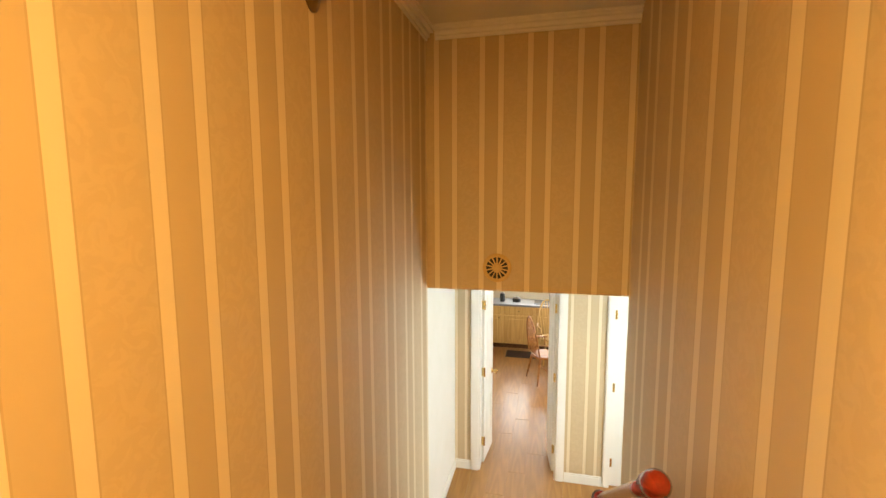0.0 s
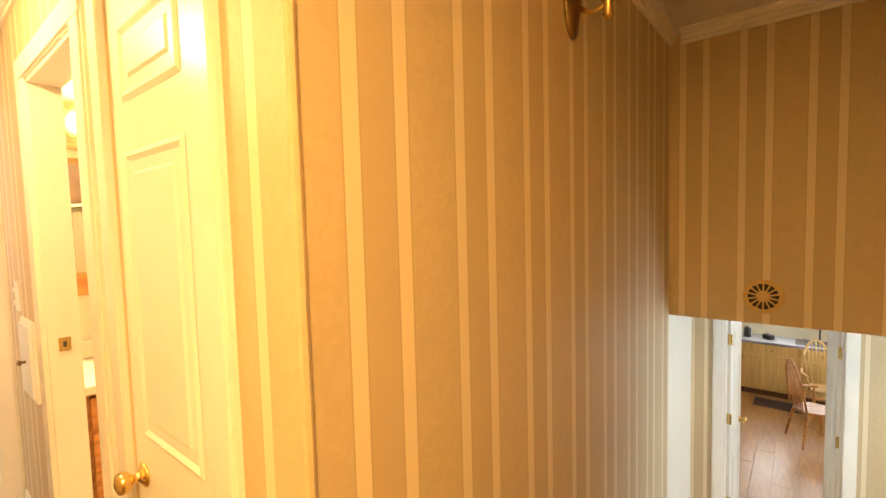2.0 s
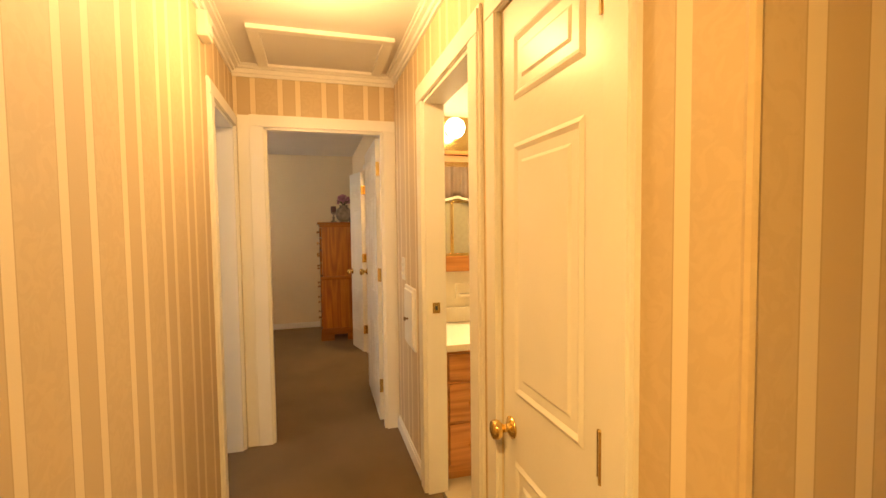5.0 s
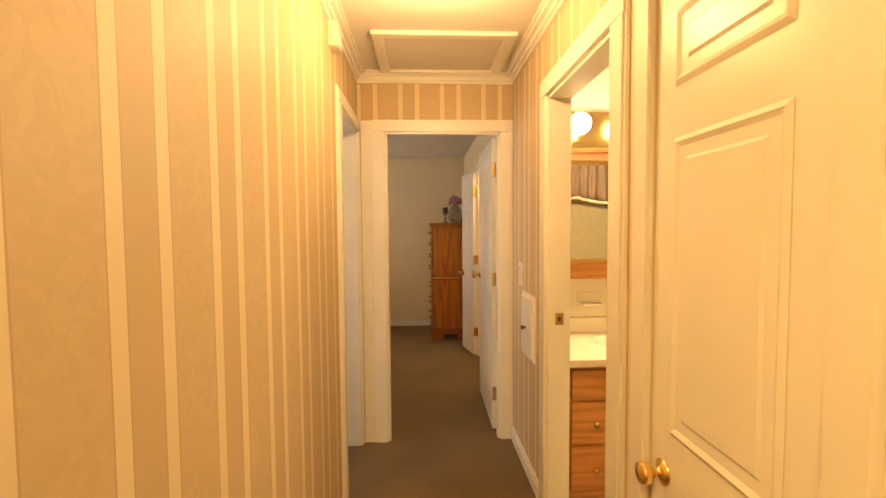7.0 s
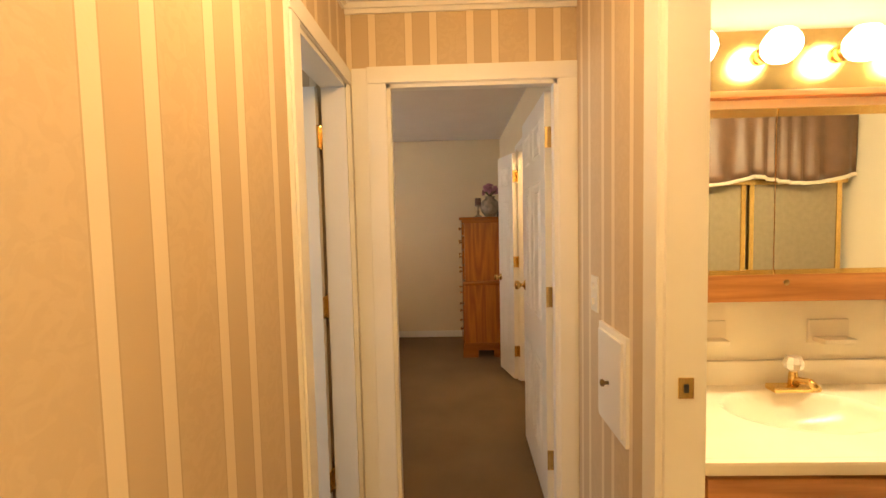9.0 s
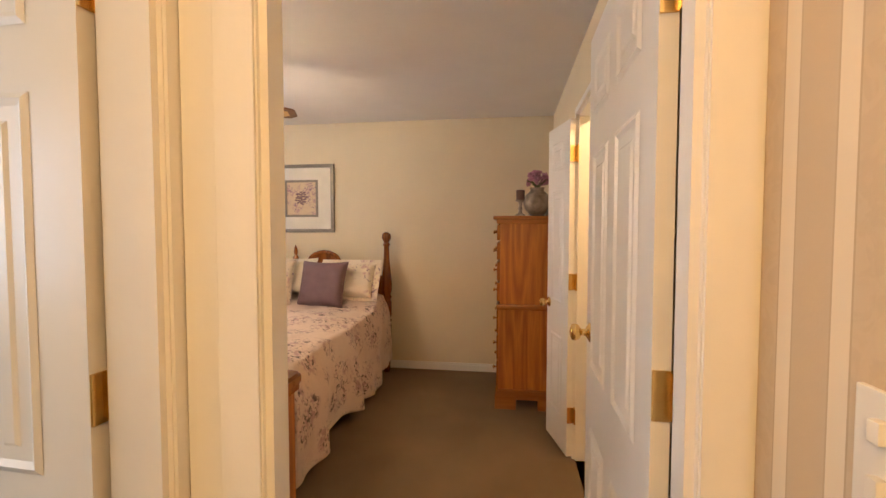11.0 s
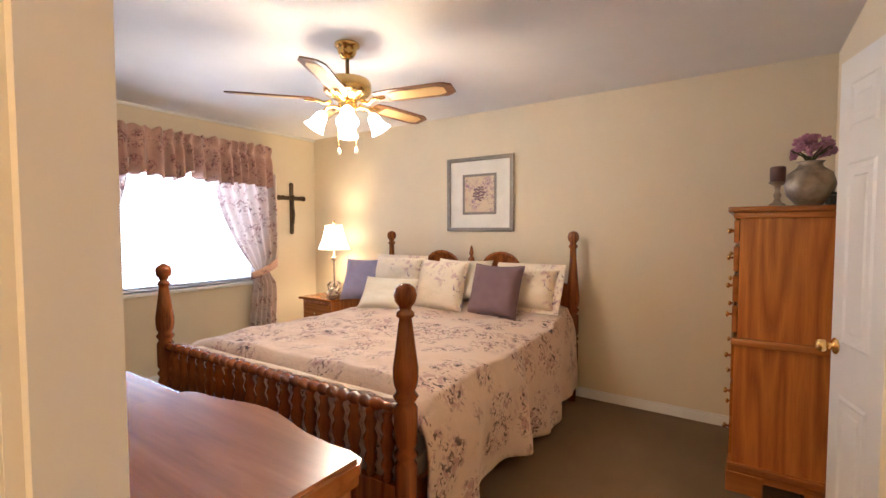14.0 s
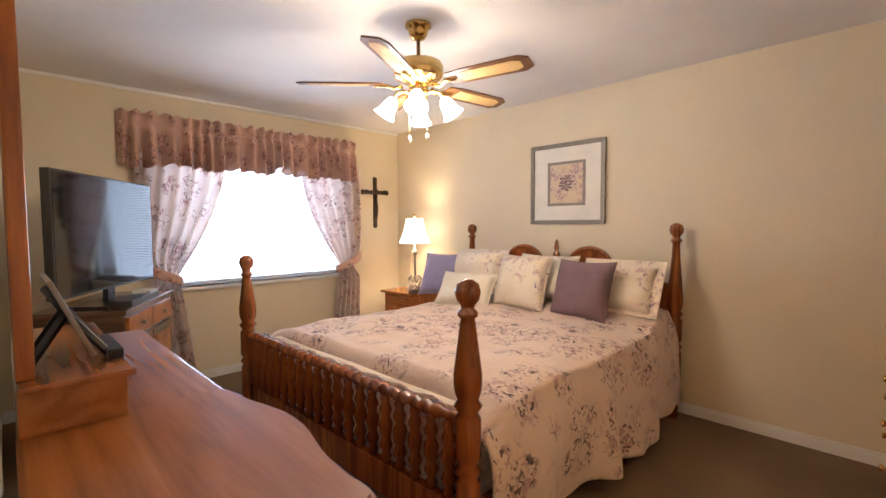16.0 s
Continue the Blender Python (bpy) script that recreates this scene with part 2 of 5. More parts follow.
BLADE = oak("fan_blade_wood", (0.20, 0.085, 0.03), (0.11, 0.045, 0.015), 0, 0.35)
CANE = material("cane_inset", (0.72, 0.50, 0.22), 0.55, other=(0.6, 0.4, 0.16), scale=120, bump=0.4, bump_scale=250)
BLACK = material("black_plastic", (0.012, 0.012, 0.014), 0.3, other=(0.02, 0.02, 0.022))
SCREEN = material("screen_glass", (0.01, 0.011, 0.014), 0.06)
SCREEN.node_tree.nodes["Principled BSDF"].inputs["Specular IOR Level"].default_value = 0.5
MIRROR = material("mirror_silver", (0.86, 0.88, 0.86), 0.01, 1.0, other=(0.86, 0.88, 0.86))
GLASS = glass("window_glass")
COMFORTER = floral("floral_comforter", (0.62, 0.48, 0.39), (0.42, 0.265, 0.245), (0.085, 0.05, 0.055), 5.6)
CURTAIN = floral("floral_curtain", (0.82, 0.74, 0.70), (0.50, 0.33, 0.32), (0.20, 0.13, 0.14), 7.0, 0.65, 0.03)
VALANCE = floral("floral_valance", (0.56, 0.35, 0.265), (0.38, 0.18, 0.16), (0.13, 0.065, 0.065), 8.0)
PLUM = material("plum_cushion_cloth", (0.20, 0.125, 0.14), 0.85, other=(0.165, 0.10, 0.115), scale=14, bump=0.3, bump_scale=160)
LILAC = material("lilac_cushion_cloth", (0.34, 0.31, 0.46), 0.85, other=(0.28, 0.25, 0.40), scale=14, bump=0.3, bump_scale=160)
IVORY = material("ivory_cushion_cloth", (0.78, 0.72, 0.60), 0.8, other=(0.72, 0.65, 0.52), scale=12, bump=0.3, bump_scale=120)
EMBROIDERED = floral("embroidered_cushion_cloth", (0.74, 0.64, 0.50), (0.55, 0.38, 0.36), (0.24, 0.17, 0.22), 3.6, 0.0, 0.06)
SHEET = material("white_dust_ruffle", (0.70, 0.62, 0.52), 0.9, bump=0.3)
COUNTER = material("cultured_marble", (0.80, 0.74, 0.62), 0.18, other=(0.74, 0.67, 0.54), scale=6, contrast=0.8)
BROWNCLOTH = material("brown_satin", (0.16, 0.09, 0.05), 0.45, other=(0.11, 0.06, 0.035), scale=10)
MATBOARD = material("ivory_mat_board", (0.78, 0.74, 0.66), 0.85)
PEWTER = material("pewter_frame", (0.28, 0.25, 0.21), 0.4, 0.5, other=(0.22, 0.19, 0.16), scale=30)
PRINT = floral("botanical_print", (0.62, 0.48, 0.32), (0.45, 0.28, 0.28), (0.22, 0.15, 0.22), 9.0)
VASE = material("mottled_vase", (0.36, 0.30, 0.24), 0.35, 0.4, other=(0.20, 0.16, 0.13), scale=18, contrast=2)
PINK = material("pink_petals", (0.50, 0.24, 0.32), 0.7, other=(0.36, 0.15, 0.24), scale=40, jitter=0.2)
CANDLE = material("plum_candle", (0.10, 0.05, 0.045), 0.5)
SHADE = glow("lit_lampshade", (1.0, 0.82, 0.56), 6.0)
TULIP = glow("lit_glass_shade", (1.0, 0.93, 0.80), 14.0)
BULB = glow("lit_bulb", (1.0, 0.86, 0.55), 22.0)
DOME = glow("lit_ceiling_glass", (1.0, 0.80, 0.45), 5.0)
OUTSIDE = glow("bright_overcast_distance", (0.90, 0.95, 1.0), 5.0)
BLIND = material("white_blind_slat", (0.82, 0.83, 0.84), 0.5)
MATRUG = material("dark_kitchen_mat", (0.05, 0.025, 0.02), 0.9, bump=0.5)
TILE = material("bath_tile_wall", (0.62, 0.55, 0.42), 0.25, other=(0.58, 0.51, 0.38))
OBSCURE = material("obscured_glass", (0.30, 0.25, 0.16), 0.2, other=(0.26, 0.215, 0.135), scale=30)
PLASTIC = material("ivory_plastic", (0.78, 0.74, 0.64), 0.4)


# ---- building helpers ----
def mesh_of(name, bm, mat, smooth=False):
    me = bpy.data.meshes.new(name)
    bmesh.ops.recalc_face_normals(bm, faces=bm.faces)
    bm.to_mesh(me)
    bm.free()
    me.materials.append(mat)
    if smooth:
        for p in me.polygons:
            p.use_smooth = True
    return me


def part(name, bm, mat, parent, label="", smooth=False):
    ob = new(name, mesh_of(name, bm, mat, smooth))
    ob.parent = parent
    if label:
        tagged(ob, label)
    return ob


def thing(name, where, label, category, turn=0, group=""):
    """An Empty at the base of a thing, to carry its parts."""
    ob = new(name)
    ob.empty_display_size = 0.1
    ob.matrix_world = pose(*where, 0, 0, turn)
    return tagged(ob, label, category, group)


def setting(name, bm, mat, label, category, smooth=False):
    return tagged(new(name, mesh_of(name, bm, mat, smooth)), label, category, kind="structure")


def box(bm, x0, y0, z0, x1, y1, z1, bevel=0.0):
    """A block between two corners, its edges rounded by bevel."""
    m = Matrix.Translation(((x0 + x1) / 2, (y0 + y1) / 2, (z0 + z1) / 2)) @ Matrix.Diagonal((abs(x1 - x0), abs(y1 - y0), abs(z1 - z0), 1))
    vs = bmesh.ops.create_cube(bm, size=1, matrix=m)["verts"]
    if bevel:
        es = list({e for v in vs for e in v.link_edges})
        bmesh.ops.bevel(bm, geom=es, offset=bevel, segments=2, affect='EDGES', profile=0.7)
    return bm


def block(*a, bevel=0.0):
    return box(bmesh.new(), *a, bevel=bevel)


def lathe(profile, seg=20, bm=None, m=None, cap=True):
    """A turned shape about z from (radius, height) pairs."""
    bm = bm or bmesh.new()
    m = m or Matrix()
    rings = []
    for r, z in profile:
        rings.append([bm.verts.new(m @ Vector((r * math.cos(2 * math.pi * i / seg), r * math.sin(2 * math.pi * i / seg), z))) for i in range(seg)])
    for a, b in zip(rings, rings[1:]):
        for i in range(seg):
            bm.faces.new((a[i], a[(i + 1) % seg], b[(i + 1) % seg], b[i]))
    for ring in (rings[0], rings[-1]) if cap else ():
        try:
            bm.faces.new(ring)
        except ValueError:
            pass
    return bm


def tube(points, radius, seg=8, bm=None):
    """A round bar along points."""
    bm = bm or bmesh.new()
    pts = [Vector(p) for p in points]
    rings = []
    for i, p in enumerate(pts):
        d = (pts[min(i + 1, len(pts) - 1)] - pts[max(i - 1, 0)]).normalized()
        side = d.cross(Vector((0, 0, 1))) if abs(d.z) < 0.95 else d.cross(Vector((1, 0, 0)))
        side.normalize()
        up = side.cross(d)
        rings.append([bm.verts.new(p + radius * (math.cos(2 * math.pi * k / seg) * side + math.sin(2 * math.pi * k / seg) * up)) for k in range(seg)])
    for a, b in zip(rings, rings[1:]):
        for k in range(seg):
            bm.faces.new((a[k], a[(k + 1) % seg], b[(k + 1) % seg], b[k]))
    bm.faces.new(rings[0])
    bm.faces.new(rings[-1])
    return bm


def slab(outline, z0, z1, bevel=0.0):
    """A plate with the given outline."""
    bm = bmesh.new()
    f = bm.faces.new([bm.verts.new((x, y, z0)) for x, y in outline])
    r = bmesh.ops.extrude_face_region(bm, geom=[f])
    bmesh.ops.translate(bm, vec=(0, 0, z1 - z0), verts=[v for v in r["geom"] if isinstance(v, bmesh.types.BMVert)])
    if bevel:
        top = [e for e in bm.edges if all(abs(v.co.z - z1) < 1e-6 for v in e.verts)]
        bmesh.ops.bevel(bm, geom=top, offset=bevel, segments=2, affect='EDGES')
    return bm


def sheet(nu, nv, fn, thick=0.0):
    """A cloth from fn(u, v), u and v from 0 to 1; thick gives it a back."""
    bm = bmesh.new()
    g = [[bm.verts.new(fn(i / nu, j / nv)) for j in range(nv + 1)] for i in range(nu + 1)]
    for i in range(nu):
        for j in range(nv):
            bm.faces.new((g[i][j], g[i + 1][j], g[i + 1][j + 1], g[i][j + 1]))
    if thick:
        bmesh.ops.recalc_face_normals(bm, faces=bm.faces)
        bmesh.ops.solidify(bm, geom=bm.faces[:], thickness=thick)
    return bm


def wall(name, axis, at, thick, lo, hi, z0, z1, openings, mat, label, back=None):
    """A wall on the plane axis=at, thick along that axis, from lo to hi, with openings (a, b, bottom, top) through it."""
    bm = bmesh.new()
    cuts = sorted(openings)
    pieces, here = [], lo
    for a, b, s, e in cuts:
        pieces.append((here, a, z0, z1))
        if s > z0:
            pieces.append((a, b, z0, s))
        if e < z1:
            pieces.append((a, b, e, z1))
        here = b
    pieces.append((here, hi, z0, z1))
    for a, b, s, e in pieces:
        if b - a < 1e-4:
            continue
        if axis == 'x':
            box(bm, min(at, at + thick), a, s, max(at, at + thick), b, e)
        else:
            box(bm, a, min(at, at + thick), s, b, max(at, at + thick), e)
    ob = setting(name, bm, mat, label, "wall")
    if back:
        ob.data.materials.append(back)
        for p in ob.data.polygons:
            n = p.normal[0 if axis == 'x' else 1]
            if n * thick > 0.5 * abs(thick):
                p.material_index = 1
    return ob


# ---- plan ----
TOP = 2.42
NORTH, SOUTH, END = 1.39, 0.38, -2.48      # hall wall faces
BED_E, BED_W, BED_N, BED_S = -2.53, -6.0, 1.40, -3.33
STAIR_W, STAIR_E, STAIR_N = 0.14, 1.31, 3.73
LOW, LOWTOP = -1.52, 0.89
KIT = 5.67                                   # wall between foyer and kitchen

# ---- floors and ceilings ----
setting("floor_upper", block(-6.2, -3.6, -0.15, 1.5, 1.46, 0.0), CARPET, "beige cut-pile carpet through hall and bedroom", "floor")
setting("floor_bath", block(-2.3, 1.47, -0.15, 0.0, 3.42, 0.004), TILE, "plain light vinyl bathroom floor", "floor")
setting("ceiling_upper", block(-6.2, -3.6, TOP, 1.5, 3.9, TOP + 0.12), CEILING, "white painted plaster ceiling", "ceiling")
setting("ceiling_lower", block(-1.2, STAIR_N + 0.1, LOWTOP, 3.4, 10.4, LOWTOP + 0.1), CEILING, "white painted lower ceiling", "ceiling")
setting("floor_lower", block(-1.4, 1.4, LOW - 0.15, 3.5, 10.5, LOW - 0.012), LAMINATE, "wood laminate subfloor of foyer and kitchen", "floor")

# ---- walls ----
wall("wall_hall_north", 'y', NORTH, 0.10, END, STAIR_W - 0.10, 0, TOP, [(-1.645, -0.915, 0, 2.04), (-0.675, -0.15, 0, 2.04)], PAPER_NORTH, "striped wallpaper hall wall with two doorways", BATHPAINT)
wall("wall_hall_south", 'y', SOUTH, -0.10, END, 0.05, 0, TOP, [(-2.44, -1.82, 0, 2.04)], PAPER_SOUTH, "striped wallpaper hall wall with one doorway", CREAM)
wall("wall_landing_south", 'y', -0.55, -0.10, -0.05, 1.45, 0, TOP, [], PAPER_SOUTH, "striped wallpaper wall behind the landing")
wall("wall_landing_west", 'x', 0.05, -0.10, -0.55, 0.28, 0, TOP, [], PAPER_END, "striped wallpaper return by the landing")
wall("wall_hall_end", 'x', END, BED_E - END, BED_S, BED_N, 0, TOP, [(0.555, 1.305, 0, 2.045)], PAPER_END, "wall between hall and bedroom with doorway", CREAM)
wall("wall_stair_west", 'x', STAIR_W, -0.10, NORTH, STAIR_N, LOW, TOP, [], PAPER_STAIR, "striped wallpaper stairwell wall")
wall("wall_stair_east", 'x', STAIR_E, 0.10, -0.65, STAIR_N, LOW, TOP, [], PAPER_EAST, "striped wallpaper stairwell wall with handrail")
wall("wall_stair_north", 'y', STAIR_N, 0.10, STAIR_W - 0.1, STAIR_E + 0.1, LOWTOP, TOP, [], PAPER_BULKHEAD, "striped wallpaper bulkhead above the stair foot")
wall("wall_bed_west", 'x', BED_W, -0.12, BED_S - 0.12, BED_N + 0.12, 0, TOP, [], CREAM, "cream painted bedroom wall behind the bed")
wall("wall_bed_south", 'y', BED_S, -0.14, BED_W, BED_E, 0, TOP, [(-5.25, -3.50, 0.82, 2.05)], CREAM, "cream painted bedroom window wall")
wall("wall_bed_north", 'y', BED_N, 0.10, BED_W, BED_E, 0, TOP, [(-4.42, -3.55, 0, 2.04)], CREAM, "cream painted bedroom wall with closet opening")
wall("wall_bedcloset", 'y', 2.05, 0.08, -4.9, -3.2, 0, TOP, [], CREAM, "plain cream closet back wall")
wall("wall_bedcloset_west", 'x', -4.75, -0.06, BED_N + 0.1, 2.05, 0, TOP, [], CREAM, "plain cream closet side wall")
wall("wall_bedcloset_east", 'x', -3.4, 0.06, BED_N + 0.1, 2.05, 0, TOP, [], CREAM, "plain cream closet side wall")
setting("floor_closet", block(-4.8, 1.40, -0.1, -3.3, 2.1, 0.0), LAMINATE, "wooden closet floor", "floor")
setting("ceiling_closet", block(-4.8, 1.52, TOP - 0.004, -3.3, 2.1, TOP + 0.1), CEILING, "white closet ceiling", "ceiling")
wall("wall_bath_west", 'x', -2.20, -0.08, NORTH + 0.1, 3.37, 0, TOP, [], BATHPAINT, "cream bathroom wall behind the vanity")
wall("wall_bath_north", 'y', 3.32, 0.08, -2.2, 0.0, 0, TOP, [], BATHPAINT, "cream bathroom wall")
wall("wall_bath_east", 'x', -0.10, 0.08, NORTH + 0.1, 3.37, 0, TOP, [], TILE, "tiled wall behind the shower")
wall("wall_spare_south", 'y', -2.2, -0.08, -2.55, -0.60, 0, TOP, [], CREAM, "cream spare room wall")
wall("wall_spare_east", 'x', -0.71, -0.06, -2.2, 0.27, 0, TOP, [], CREAM, "cream spare room wall")
wall("wall_foyer_west", 'x', -0.08, -0.08, STAIR_N, KIT, LOW, LOWTOP, [], WHITE, "white painted foyer wall")
wall("wall_foyer_east", 'x', 2.6, 0.1, 1.4, KIT, LOW, LOWTOP, [(4.1, 5.3, -0.9, 0.75)], PAPER_STAIR, "foyer wall with bright window")
wall("wall_foyer_south", 'y', STAIR_N, -0.08, STAIR_E + 0.1, 2.6, LOW, LOWTOP, [], PAPER_BULKHEAD, "striped foyer wall")
wall("wall_kitchen_south", 'y', KIT, 0.11, -1.2, 3.3, LOW, LOWTOP, [(0.18, 0.995, LOW, LOW + 2.04), (1.53, 2.29, LOW, LOW + 2.04)], PAPER_BULKHEAD, "striped foyer wall with kitchen doorway", CREAM)
wall("wall_kitchen_north", 'y', 10.25, 0.1, -1.2, 3.3, LOW, LOWTOP, [(0.0, 1.9, -0.42, 0.6)], CREAM, "kitchen wall with window over the counter")
wall("wall_kitchen_west", 'x', -1.2, -0.1, KIT, 10.35, LOW, LOWTOP, [], CREAM, "cream kitchen wall")
# The opening is made up for the side fill; this wall stays unseen.
wall("wall_kitchen_east", 'x', 3.2, 0.1, KIT, 10.35, LOW, LOWTOP, [(7.2, 9.2, -0.7, 0.6)], CREAM, "cream kitchen wall with added unseen window")
for nm, b in (("backdrop_bedroom", (-6.6, -5.6, -0.5, -2.4, -5.55, 3.4)), ("backdrop_kitchen", (-1.2, 11.6, -2.0, 3.2, 11.65, 2.0)), ("backdrop_side", (4.6, 6.6, -2.0, 4.65, 9.8, 2.0)), ("backdrop_foyer", (4.0, 3.4, -2.0, 4.05, 5.9, 2.0))):
    setting(nm, block(*b), OUTSIDE, "bright overcast distance outside the window", "backdrop")


# ---- trim of the setting ----
def casing(name, axis, face, out, a, b, top, z0=0.0, width=0.085, left=True, right=True):
    """A moulded white casing round a doorway, with its jambs; out is +1 or -1, the side it stands proud on."""
    bm = bmesh.new()
    for lo, hi, za, zb, on in ((a - width, a, z0, top, left), (b, b + width, z0, top, right), (a - (width if left else 0), b + (width if right else 0), top, top + width - 0.01, True)):
        if not on:
            continue
        up = za == z0
        for k, (ins, th) in enumerate(((0.0, 0.012), (0.014, 0.017), (0.058, 0.010))):
            g = 0.003 * k
            if up:
                p, q, r, s = (lo + ins, hi - g, za, zb - 0.001 * k) if lo < a else (lo + g, hi - ins, za, zb - 0.001 * k)
            else:
                p, q, r, s = lo + 0.5 * ins, hi - 0.5 * ins, za + g, zb - ins
            if q - p < 0.005 or s - r < 0.005:
                continue
            th = th + 0.002 * k
            f0, f1 = sorted((face, face + out * th))
            if axis == 'x':
                box(bm, f0, p, r, f1, q, s)
            else:
                box(bm, p, f0, r, q, f1, s)
    return setting(name, bm, WHITE, "white gloss moulded door casing", "trim")


def jambs(name, axis, f0, f1, a, b, top, z0=0.0):
    bm = bmesh.new()
    lo, hi = sorted((f0, f1))
    for p, q, r, s in ((a - 0.001, a + 0.016, z0, top), (b - 0.016, b + 0.001, z0, top), (a, b, top - 0.016, top + 0.001)):
        box(bm, *((lo, p, r, hi, q, s) if axis == 'x' else (p, lo, r, q, hi, s)))
    return setting(name, bm, WHITE, "white gloss door jamb lining", "trim")


casing("trim_master", 'x', END, 1, 0.555, 1.305, 2.045)
setting("trim_master_side", block(END, 0.402, 0.0, END + 0.010, 0.4695, 2.115, bevel=0.002), WHITE, "white gloss corner board beside the door casing", "trim")
jambs("trim_master_jamb", 'x', END + 0.002, BED_E - 0.004, 0.555, 1.305, 2.045)
casing("trim_bath", 'y', NORTH, -1, -1.645, -0.915, 2.04, width=0.10)
jambs("trim_bath_jamb", 'y', NORTH - 0.002, NORTH + 0.104, -1.645, -0.915, 2.04)
casing("trim_hall_closet", 'y', NORTH, -1, -0.675, -0.15, 2.04)
casing("trim_spare", 'y', SOUTH, 1, -2.44, -1.82, 2.04)
jambs("trim_spare_jamb", 'y', SOUTH + 0.002, SOUTH - 0.104, -2.44, -1.82, 2.04)
casing("trim_bed_closet", 'y', BED_N, -1, -4.42, -3.55, 2.04, width=0.06)
jambs("trim_bed_closet_jamb", 'y', BED_N - 0.002, BED_N + 0.104, -4.42, -3.55, 2.04)
casing("trim_kitchen", 'y', KIT, -1, 0.18, 0.995, LOW + 2.04, LOW)
jambs("trim_kitchen_jamb", 'y', KIT - 0.002, KIT + 0.114, 0.18, 0.995, LOW + 2.04, LOW)
casing("trim_foyer_door", 'y', KIT, -1, 1.53, 2.29, LOW + 2.04, LOW, width=0.07)


def run(name, pieces, height, label, mat=WHITE, thick=0.014):
    """Skirting boards: (axis, face, out, a, b, z)."""
    bm = bmesh.new()
    for axis, face, out, a, b, z in pieces:
        for h0, h1, th in ((0.0, height - 0.018, thick), (height - 0.018, height, thick * 0.6)):
            f0, f1 = sorted((face, face + out * th))
            box(bm, *((f0, a, z + h0, f1, b, z + h1) if axis == 'x' else (a, f0, z + h0, b, f1, z + h1)))
    return setting(name, bm, mat, label, "baseboard")


run("baseboard_bedroom", [('x', BED_W, 1, BED_S, BED_N, 0), ('y', BED_S, 1, BED_W + 0.02, BED_E - 0.02, 0), ('y', BED_N, -1, BED_W + 0.02, -4.49, 0), ('y', BED_N, -1, -3.48, BED_E - 0.02, 0), ('x', BED_E, -1, BED_S + 0.02, 0.44, 0)], 0.075, "white painted bedroom baseboard")
run("baseboard_hall", [('y', NORTH, -1, END + 0.02, -1.77, 0), ('y', SOUTH, 1, -1.72, 0.05, 0)], 0.09, "white painted hall baseboard")
run("baseboard_foyer", [('y', KIT, -1, -0.07, 0.092, LOW), ('y', KIT, -1, 1.083, 1.457, LOW), ('x', -0.08, 1, 3.9, KIT - 0.02, LOW)], 0.10, "white painted foyer baseboard")


def crown(name, pieces, label):
    bm = bmesh.new()
    for axis, face, out, a, b in pieces:
        for z, th in ((0.070, 0.012), (0.052, 0.026), (0.028, 0.048), (0.012, 0.060)):
            f0, f1 = sorted((face, face + out * th))
            z1 = {0.070: 0.052, 0.052: 0.028, 0.028: 0.012, 0.012: 0.0}[z]
            box(bm, *((f0, a, TOP - z, f1, b, TOP - z1) if axis == 'x' else (a, f0, TOP - z, b, f1, TOP - z1)))
    return setting(name, bm, WHITE, label, "trim")


crown("trim_crown_hall", [('x', END, 1, SOUTH, NORTH), ('y', NORTH, -1, END + 0.06, STAIR_W - 0.0), ('y', SOUTH, 1, END + 0.06, 0.05), ('x', STAIR_W, 1, NORTH, STAIR_N), ('y', STAIR_N, -1, STAIR_W + 0.06, STAIR_E)], "white stepped crown moulding of hall and stair")
setting("trim_bed_cove", block(BED_W, BED_S, TOP - 0.025, BED_E, BED_S + 0.022, TOP, bevel=0.006), WHITE, "thin white cove along the window wall", "trim")
bm = bmesh.new()
for a in ((-2.45, 0.54, -2.40, 1.29), (-1.90, 0.54, -1.85, 1.29), (-2.40, 0.54, -1.90, 0.60), (-2.40, 1.23, -1.90, 1.29)):
    box(bm, a[0], a[1], TOP - 0.022, a[2], a[3], TOP + 0.001, bevel=0.004)
setting("trim_attic_hatch", bm, WHITE, "white frame round the attic hatch", "trim")
setting("attic_hatch", block(-2.399, 0.601, TOP - 0.006, -1.901, 1.229, TOP + 0.002), CEILING, "painted attic hatch panel in the hall ceiling", "ceiling")
setting("trim_corner", tube([(STAIR_W - 0.004, NORTH + 0.004, 0), (STAIR_W - 0.004, NORTH + 0.004, TOP - 0.08)], 0.010), PAPER_STAIR, "papered corner bead", "trim")

# stair flight
for k in range(7):
    y0, z1 = 1.46 + 0.262 * k, -0.19 * (k + 1)
    st = thing("stair_step", (0, 0, 0), "carpeted stair step with rounded nosing", "step", group="stair flight")
    part("tread", block(STAIR_W + 0.002, y0 - 0.02, z1 - 0.05, STAIR_E - 0.002, y0 + 0.262, z1, bevel=0.015), CARPET, st)
    part("riser", block(STAIR_W + 0.004, y0 - 0.002, z1, STAIR_E - 0.004, y0 + 0.012, z1 + 0.19 - 0.05 * (k > 0)), CARPET, st)
bm = bmesh.new()
for k in range(14):
    y = 1.46 + 0.15 * k
    box(bm, STAIR_W, y, -0.725 * (y - 1.46) - 0.25, STAIR_W + 0.012, y + 0.15, -0.725 * (y + 0.075 - 1.46) + 0.10)
setting("trim_stringer", bm, WHITE, "white stair skirting board", "trim")


